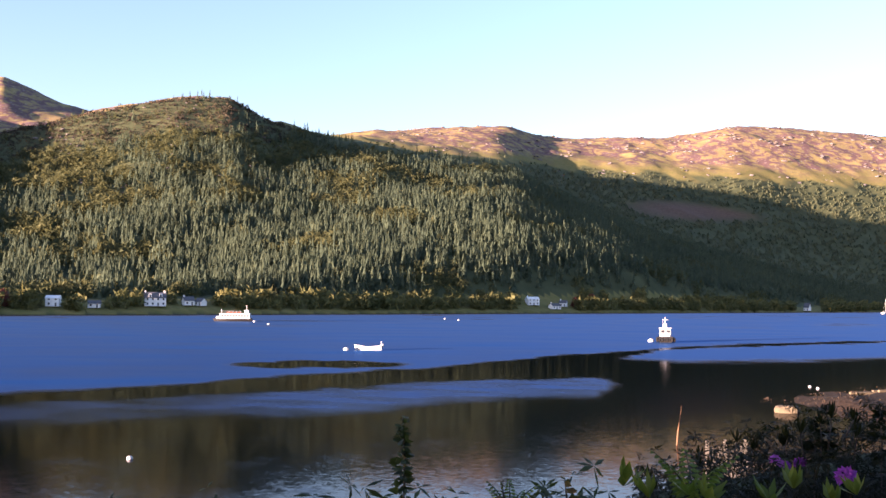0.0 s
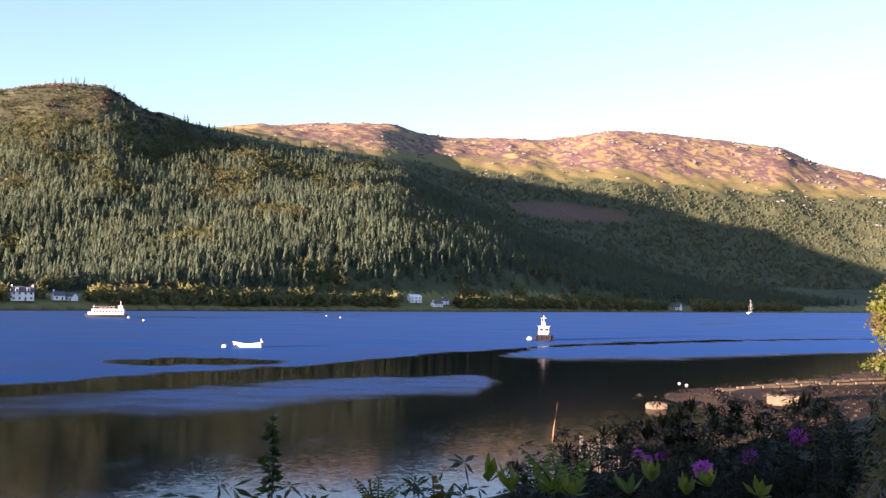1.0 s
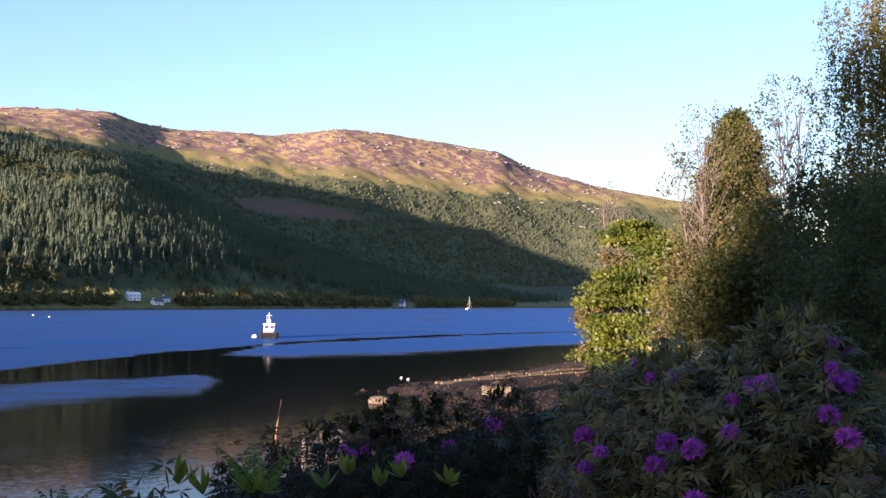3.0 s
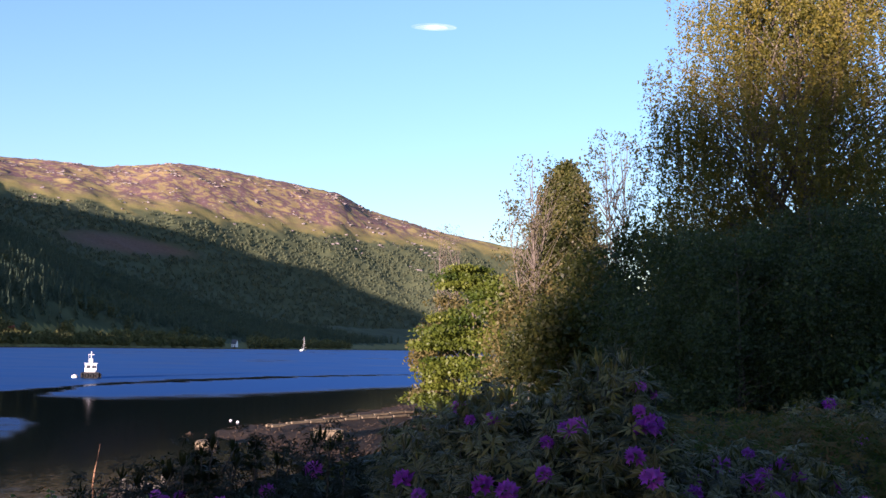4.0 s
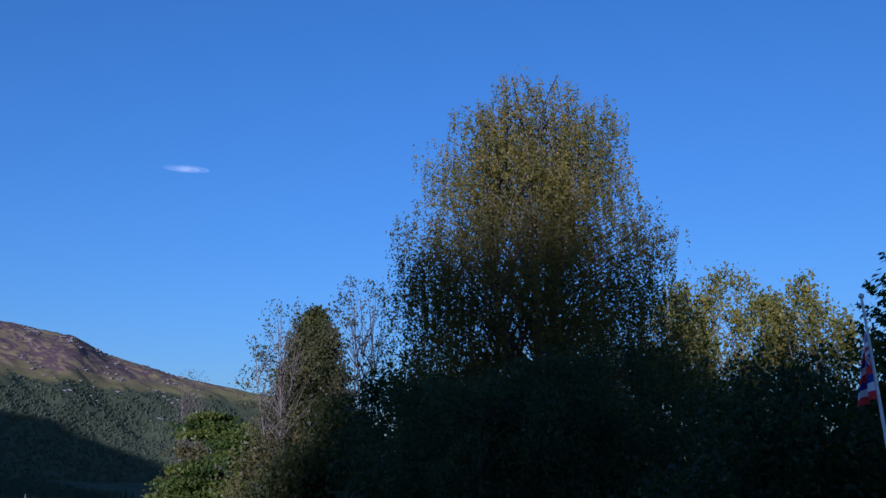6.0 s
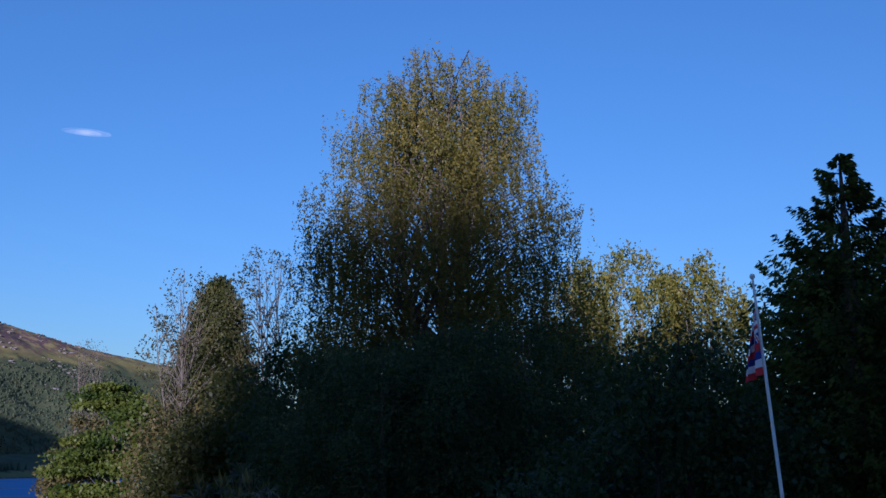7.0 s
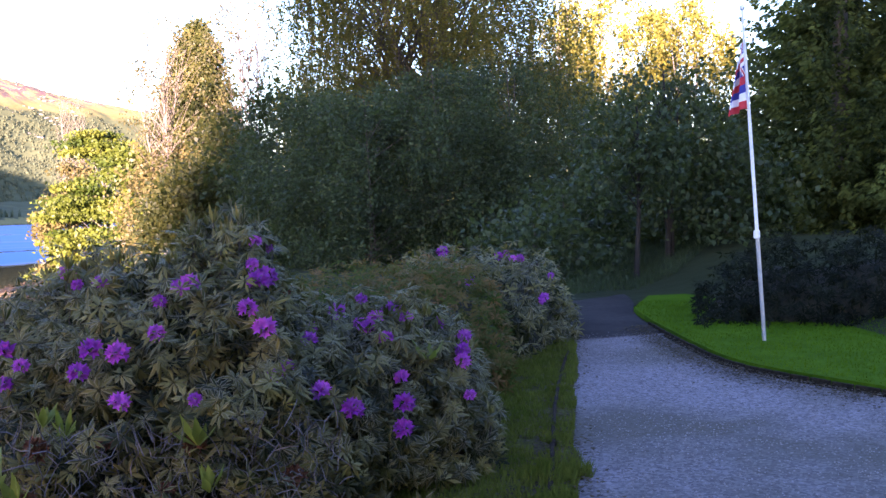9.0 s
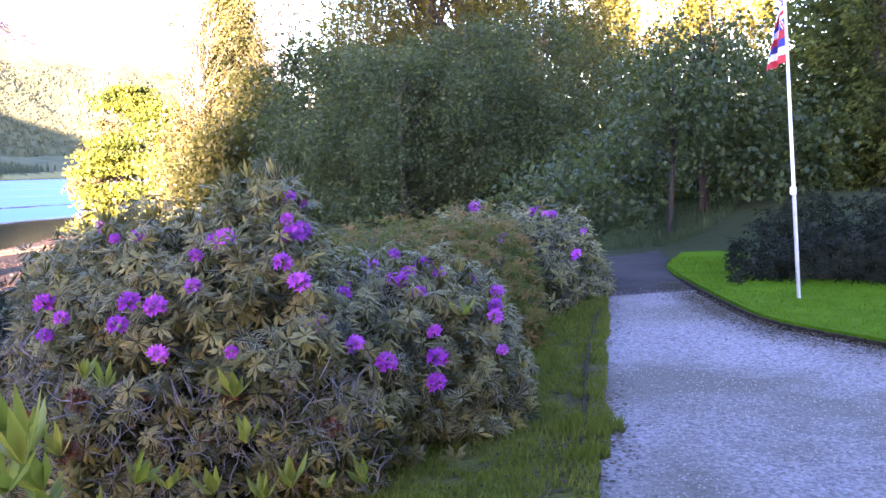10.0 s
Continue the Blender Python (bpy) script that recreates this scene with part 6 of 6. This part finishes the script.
# ---- houses on the far shore ----
def house(bearing, setback, w, d, h, roof, heading, label, dormers=0, chimneys=1, roof_mat=None):
    """A gabled house; front towards -y."""
    root = tagged(new("house"), label, "house")
    bm = box(bmesh.new(), -w / 2, -d / 2, 0, w / 2, d / 2, h)
    wall = part("wall", bm, M_RENDER, root)
    for s in (-1, 1):
        bm = bmesh.new()
        vs = [bm.verts.new(p) for p in ((s * w / 2, -d / 2, h), (s * w / 2, d / 2, h), (s * w / 2, 0, h + roof), (s * (w / 2 - 0.3), -d / 2, h), (s * (w / 2 - 0.3), d / 2, h), (s * (w / 2 - 0.3), 0, h + roof))]
        for q in ((0, 1, 2), (3, 4, 5), (0, 1, 4, 3), (1, 2, 5, 4), (2, 0, 3, 5)):
            bm.faces.new([vs[k] for k in q])
        bmesh.ops.recalc_face_normals(bm, faces=bm.faces)
        part("gable", bm, M_RENDER, root)
    bm = bmesh.new()
    o, t = 0.35, 0.18
    sl = roof / (d / 2)
    prof = [(-d / 2 - o, h - o * sl + 0.05), (0, h + roof + 0.05), (d / 2 + o, h - o * sl + 0.05), (d / 2 + o, h - o * sl + 0.05 + t), (0, h + roof + 0.05 + t), (-d / 2 - o, h - o * sl + 0.05 + t)]
    a = [bm.verts.new((-w / 2 - o, y, z)) for y, z in prof]
    b = [bm.verts.new((w / 2 + o, y, z)) for y, z in prof]
    bm.faces.new(a[::-1])
    bm.faces.new(b)
    for k in range(6):
        bm.faces.new((a[k], a[(k + 1) % 6], b[(k + 1) % 6], b[k]))
    bmesh.ops.recalc_face_normals(bm, faces=bm.faces)
    ro = part("roof", bm, roof_mat or M_ROOF, root)
    nwin = max(2, int(w / 2.6))
    for fl in range(2 if h > 4 else 1):
        for k in range(nwin):
            x = (k + 0.5) / nwin * w - w / 2
            if fl == 0 and k == nwin // 2:
                part("door", box(bmesh.new(), x - 0.5, -d / 2 - 0.04, 0.1, x + 0.5, -d / 2 + 0.05, 2.15, 0.02), M_ROOF, root)
                continue
            wi = part("window", box(bmesh.new(), x - 0.5, -d / 2 - 0.03, 1.0 + 2.7 * fl, x + 0.5, -d / 2 + 0.05, 2.2 + 2.7 * fl), M_GLASS, root)
            part("sill", box(bmesh.new(), x - 0.6, -d / 2 - 0.12, 0.88 + 2.7 * fl, x + 0.6, -d / 2 + 0.02, 0.99 + 2.7 * fl), M_RENDER, wi)
    for k in range(dormers):
        x = (k + 0.5) / dormers * w - w / 2
        dm = part("dormer", box(bmesh.new(), x - 0.9, -d / 2 + 0.3, h, x + 0.9, -0.3, h + roof * 0.75, 0.03), M_RENDER, root)
        part("dormer_window", box(bmesh.new(), x - 0.5, -d / 2 + 0.26, h + 0.5, x + 0.5, -d / 2 + 0.31, h + roof * 0.6), M_GLASS, dm)
    for k in range(chimneys):
        x = (-w / 2 + 0.6) if k == 0 else w / 2 - 0.6
        part("chimney", box(bmesh.new(), x - 0.4, -0.4, h + roof * 0.7, x + 0.4, 0.4, h + roof + 1.1, 0.03), M_RENDER, ro)
    ux, uy = polar(bearing, 1)
    r = (562 + setback) / across(ux, uy)
    x, y = polar(bearing, r)
    root.matrix_basis = pose(x, y, max(land_at(x, y), 0.5) - 0.2, 0, 0, heading)
    root.location.z = max(land_at(x, y), 1.5)


house(-16.4, 14, 12.5, 7.5, 5.2, 3.2, 22, "large white two-storey house with dormers on the shore", 2, 2)
house(-14.6, 15, 6.5, 6, 3.0, 2.4, 35, "low white cottage with dark slate roof", 0, 1)
house(-13.9, 14, 5.5, 5, 2.8, 2.0, -30, "small white gabled cottage near the water", 0, 0)
house(-21.7, 16, 7.5, 6, 4.6, 1.6, 10, "white house half hidden by shore trees", 0, 0, M_RENDER)
house(-19.6, 12, 7, 5, 2.6, 1.6, 15, "low grey cottage among bushes", 0, 0)
house(5.2, 18, 10, 7, 4.8, 2.0, 20, "white house above a lawn on the far shore", 0, 1, M_RENDER)
house(6.5, 10, 9, 6, 2.8, 2.0, 35, "white bungalow on the far shore", 0, 1)
house(7.0, 16, 6, 5, 3.2, 2.2, -20, "small white cottage with slate roof", 0, 1)
house(20.4, 8, 6, 5, 4.0, 4.5, -50, "tiny white gabled boathouse on the point", 0, 0)
# copper beeches
M_MAPLE = leaf_material("copper_leaves", (0.09, 0.015, 0.02), (0.16, 0.03, 0.035), 0.2)
for b, sbk, h in ((7.7, 14, 8.0), (8.6, 20, 9.0), (-24.2, 18, 9.0)):
    ux, uy = polar(b, 1)
    tree("copper_beech", "dark red copper beech beside the far shore houses", b, (562 + sbk) / across(ux, uy), h, [(0.05, h * 0.35), (0.4, h * 0.45), (0.8, h * 0.3), (1, 0.5)], 1500, 1.0, M_MAPLE, clumps=40, clump=1.8, limbs=6)

# ---- the near shore ----
M_STONE = simple("pale_stone", (0.075, 0.0576, 0.036), (0.158, 0.122, 0.0775), 1.2, 0.9, 0.8, 0.05)
M_RUST = simple("rusty_pole", (0.096, 0.048, 0.024), (0.168, 0.09, 0.048), 4, 0.8, 0.3, 0.005)


def boulder(name, label, bearing, dist, sx, sy, sz, square, seed):
    root = tagged(new(name), label, "rock")
    bm = bmesh.new()
    bmesh.ops.create_cube(bm, size=2.0)
    bmesh.ops.subdivide_edges(bm, edges=bm.edges, cuts=5, use_grid_fill=True)
    for v in bm.verts:
        c = v.co.copy()
        s = c.normalized() * 1.2
        c = c.lerp(s, 1 - square)
        n3 = noise.noise_vector(c * 1.6 + Vector((seed, 0, 0)))
        c += n3 * 0.16 * (1.3 - square)
        v.co = (c.x * sx / 2, c.y * sy / 2, c.z * sz / 2)
    part("stone", bm, M_STONE, root)
    x, y = polar(bearing, dist)
    root.matrix_basis = pose(x, y, max(land_at(x, y), -0.1) + sz * 0.32, 0, 0, -bearing + 15)


boulder("concrete_block", "squared pale stone block on the tidal flat", 25.8, 80, 2.1, 1.6, 0.95, 0.85, 2.0)
boulder("rock", "rounded pale boulder at the water's edge", 19.0, 78, 1.5, 1.1, 0.75, 0.35, 5.0)
boulder("rock", "small rounded boulder in the shallows", 19.5, 79, 0.5, 0.5, 0.6, 0.2, 9.0)
M_SHINGLE = leaf_material("shingle", (0.014, 0.009, 0.006), (0.055, 0.036, 0.022), 0.0, 0.9)


def shingle(count):
    s, q = rng.uniform(58, 150, count), 20 + 28 * rng.random(count)
    k = 0.77 ** 2 + 0.64 ** 2
    x, y = (-0.64 * q + 0.77 * s) / k, (0.77 * q + 0.64 * s) / k
    keep = wobble(x, y, 12, 21.0) + rng.normal(0, 0.3, count) > -0.1
    x, y = x[keep], y[keep]
    n = len(x)
    z = land(x, y)
    r = rng.uniform(0.04, 0.12, n) * (1 + (rng.random(n) > 0.96) * 1.5)
    base = np.array([(1, 0, 0), (0, 1, 0), (-1, 0, 0), (0, -1, 0), (0.1, 0.1, 0.7)])
    vs = np.stack([x, y, z], 1)[:, None] + base[None] * r[:, None, None] * rng.uniform(0.7, 1.3, (n, 5, 1))
    f = np.array([(0, 1, 4), (1, 2, 4), (2, 3, 4), (3, 0, 4)])
    tagged(new("shingle", array_mesh("shingle", vs.reshape(-1, 3), (f[None] + 5 * np.arange(n)[:, None, None]).reshape(-1, 3), M_SHINGLE, np.repeat(rng.random(n), 5))),
           "brown shingle and weed on the tidal flat", "stones", kind="stuff")


shingle(15000)


def slip_rail(b0, d0, b1, d1, width):
    """A slipway rail: pale timbers end to end on stones."""
    root = tagged(new("slipway_rail"), "long pale timber rail of an old slipway on the flat", "slipway")
    p0, p1 = Vector((*polar(b0, d0), 0)), Vector((*polar(b1, d1), 0))
    n = 9
    for k in range(n):
        a, b = p0.lerp(p1, k / n), p0.lerp(p1, (k + 0.9) / n)
        m = (a + b) / 2
        ln = (b - a).length
        bm = box(bmesh.new(), -ln / 2, -width / 2, 0, ln / 2, width / 2, 0.22, 0.03)
        ob = part("timber", bm, M_STONE, root)
        ob.matrix_basis = pose(m.x, m.y, max(land_at(m.x, m.y), 0.02), 0, rng.uniform(-1, 1), math.degrees(math.atan2((b - a).y, (b - a).x)) + rng.uniform(-2, 2))


slip_rail(22.3, 95, 31.0, 112, 0.26)
slip_rail(22.6, 92, 31.2, 107, 0.22)


def leaning_stake():
    root = tagged(new("mooring_stake"), "thin leaning rusty stake in the shallows", "stake")
    x, y = polar(13.0, 58)
    root.location = (x, y, -0.6)
    v, f = tube_arrays([(0, 0, 0), (0.12, 0, 1.4), (0.34, 0, 2.85)], [0.05, 0.045, 0.035], 7)
    mesh_part("shaft", array_mesh("shaft", v, f, M_RUST, smooth=True), root)
    rod("cross_pin", (0.2, -0.1, 2.1), (0.3, 0.1, 2.15), 0.02, M_RUST, root)


leaning_stake()


def shore_fence():
    root = tagged(new("shore_fence"), "short weathered picket fence at the water's edge", "fence")
    a, b = Vector((*polar(14.6, 46), 0)), Vector((*polar(16.7, 47), 0))
    base = -0.3
    root.location = (a.x, a.y, base)
    d = b - a
    hh = lambda k: 1.05 if k % 9 else 1.35
    for k in range(19):
        p = d * (k / 18)
        wd = 0.07 if k % 9 == 0 else 0.03
        bm = box(bmesh.new(), -wd, -wd, 0, wd, wd, hh(k) + 0.9, 0.01)
        ob = part("post" if k % 9 == 0 else "picket", bm, M_WHITEWOOD, root)
        ob.matrix_basis = pose(p.x, p.y, 0, 0, rng.uniform(-2, 2), 0)
    for z in (1.1, 1.75):
        rod("rail", (0, 0, z), (d.x, d.y, z), 0.03, M_WHITEWOOD, root)


M_WHITEWOOD = simple("pale_weathered_wood", (0.055, 0.05, 0.04), (0.1, 0.09, 0.075), 5, 0.85, 0.4, 0.005)
shore_fence()


# ---- single plants at the terrace edge ----
def fern(bearing, e, dist, size):
    root = tagged(new("fern"), "green fern fronds rising over the hedge", "fern")
    x, y = polar(bearing, dist)
    z0 = EYE + dist * math.tan(radians(e))
    root.location = (x - 0.26, y + 0.15, z0 - size + 0.05)
    tubes = []
    vs, fs, off = [], [], 0
    for k in range(5):
        th = k * 1.35 + 2.4
        pts = [Vector((math.cos(th) * size * 0.75 * f ** 1.5, math.sin(th) * size * 0.75 * f ** 1.5, size * (1.15 * f - 0.25 * f * f))) for f in np.linspace(0, 1, 12)]
        v, f = tube_arrays(pts, list(np.linspace(0.006, 0.0015, 12)), 4)
        ob = mesh_part("stalk", array_mesh("stalk", v, f, M_DARKLEAF), root)
        lv, lf = [], []
        for i in range(3, 12):
            p, d = pts[i], (pts[i] - pts[i - 1]).normalized()
            for s in (1, -1):
                sd = (d.cross(Vector((0, 0, 1))).normalized() * s + d * 0.35 + Vector((0, 0, -0.25))).normalized()
                q, g = leaf_shape(p, sd, d, size * 0.36 * (1 - (i - 3) / 10), size * 0.09, 0.2)
                o = len(lv)
                lv += [tuple(a) for a in q]
                lf += [tuple(a + o for a in h) for h in g]
        mesh_part("frond", array_mesh("frond", np.array(lv), np.array(lf), M_FERN, smooth=True), root)


M_FERN = leaf_material("fern_green", (0.06, 0.12, 0.02), (0.12, 0.19, 0.03), 0.3, 0.5, False)
fern(13.6, -8.2, 4.4, 0.26)
fern(3.2, -10.2, 4.2, 0.16)


def tall_stem(bearing, e, dist, height, mat, label, spread=0.05, n=60):
    root = tagged(new("tall_weed"), label, "plant")
    x, y = polar(bearing, dist)
    z1 = EYE + dist * math.tan(radians(e))
    root.location = (x - 0.24, y + 0.14, z1 - height + 0.05)
    v, f = tube_arrays([(0, 0, -0.4), (0.01, 0, height * 0.5), (0, 0, height)], [0.006, 0.005, 0.002], 5)
    mesh_part("stem", array_mesh("stem", v, f, M_BARK), root)
    h = rng.random(n) ** 0.8 * height
    c = np.stack([rng.normal(0, 0.006, n), rng.normal(0, 0.006, n), h], 1)
    u = random_dirs(n, 0.1) * np.array([1, 1, 0.5]) * (spread * (1.25 - 0.7 * h / height))[:, None]
    v_ = np.cross(u, random_dirs(n)) * 0.6
    vs, fs = leaf_cloud(c, u, v_)
    mesh_part("leaf_spray", array_mesh("leaf_spray", vs, fs, mat, np.repeat(rng.random(n), 4)), root)["kind"] = "stuff"


tall_stem(-3.2, -6.6, 4.6, 0.42, M_DARKLEAF, "tall dark leafy stem rising from the bank", 0.07, 130)
tall_stem(23.2, -5.2, 5.8, 0.32, M_DARKRHODO, "dark budded shoot above the hedge", 0.07, 70)
tall_stem(19.9, -6.0, 5.9, 0.2, M_DARKRHODO, "small dark shoot above the hedge", 0.06, 50)
tall_stem(20.6, -5.4, 6.2, 0.3, M_DARKRHODO, "dark budded shoot above the hedge", 0.07, 70)
tall_stem(6.0, -9.9, 4.0, 0.2, M_AZALEA, "reddish young shoot at the terrace edge", 0.08, 26)
tall_stem(2.4, -10.2, 4.0, 0.16, M_AZALEA, "reddish young shoot at the terrace edge", 0.06, 26)
tall_stem(28.2, -4.9, 5.9, 0.3, M_BRONZE, "bare bronze-leaved twig above the hedge", 0.05, 40)
tall_stem(27.3, -5.3, 5.9, 0.28, M_BRONZE, "bare bronze-leaved twig above the hedge", 0.05, 40)


def yellow_flowers(count):
    a, e, d = rng.uniform(-16, -10, count), rng.uniform(-11.3, -10.2, count), rng.uniform(4.2, 4.8, count)
    c = np.stack([d * np.sin(np.radians(a)), d * np.cos(np.radians(a)), EYE + d * tan_deg(e)], 1)
    u = random_dirs(count) * 0.012
    vs, fs = leaf_cloud(c, u, np.cross(u, random_dirs(count)) * 1.2)
    tagged(new("yellow_blossom", array_mesh("yellow_blossom", vs, fs, simple("yellow_petals", (0.5, 0.38, 0.02), (0.65, 0.5, 0.05), 9))), "scattered small yellow blossoms at the terrace edge", "flowers", kind="stuff")


yellow_flowers(90)


# ---- one small cloud ----
def cloud(bearing, e, dist):
    root = tagged(new("cloud"), "one small thin white cloud in blue sky", "cloud", kind="structure")
    m, n, l, s = material("cloud_vapour", 1.0)
    n.remove(s)
    # the sunlit white is given as emission; the cloud is no light source
    glow, tp, veil = n.new("ShaderNodeEmission"), n.new("ShaderNodeBsdfTransparent"), n.new("ShaderNodeMixShader")
    glow.inputs["Color"].default_value, glow.inputs["Strength"].default_value = (1.0, 0.95, 0.95, 1), 0.42
    l.new(tp.outputs[0], veil.inputs[1])
    l.new(glow.outputs[0], veil.inputs[2])
    l.new(veil.outputs[0], n["Material Output"].inputs["Surface"])
    co = n.new("ShaderNodeTexCoord").outputs["Object"]
    t = noise_tex(n, l, 0.02, 4, co)
    l.new(ramp(n, l, t.outputs["Fac"], [(0.3, (0.012, 0.012, 0.012)), (0.7, (0.07, 0.07, 0.07))]).outputs[0], veil.inputs[0])
    bm = bmesh.new()
    for k in range(7):
        r = bmesh.ops.create_icosphere(bm, subdivisions=4, radius=1.0)
        sc = 1 - 0.13 * k
        bmesh.ops.scale(bm, vec=(72 * sc, 24 * sc, 10 * sc), verts=r["verts"])
        bmesh.ops.translate(bm, vec=(9 * math.sin(2.1 * k), 0, 1.5 * math.cos(1.7 * k)), verts=r["verts"])
    # only the side towards the loch, so that the veils stay thin
    bm.normal_update()
    bmesh.ops.delete(bm, geom=[f for f in bm.faces if f.normal.y > 0], context="FACES")
    part("vapour", bm, m, root)
    x, y = polar(bearing, dist)
    root.matrix_basis = pose(x, y, EYE + dist * math.tan(radians(e)), 0, 0, -bearing)


cloud(31.4, 18.4, 3000)
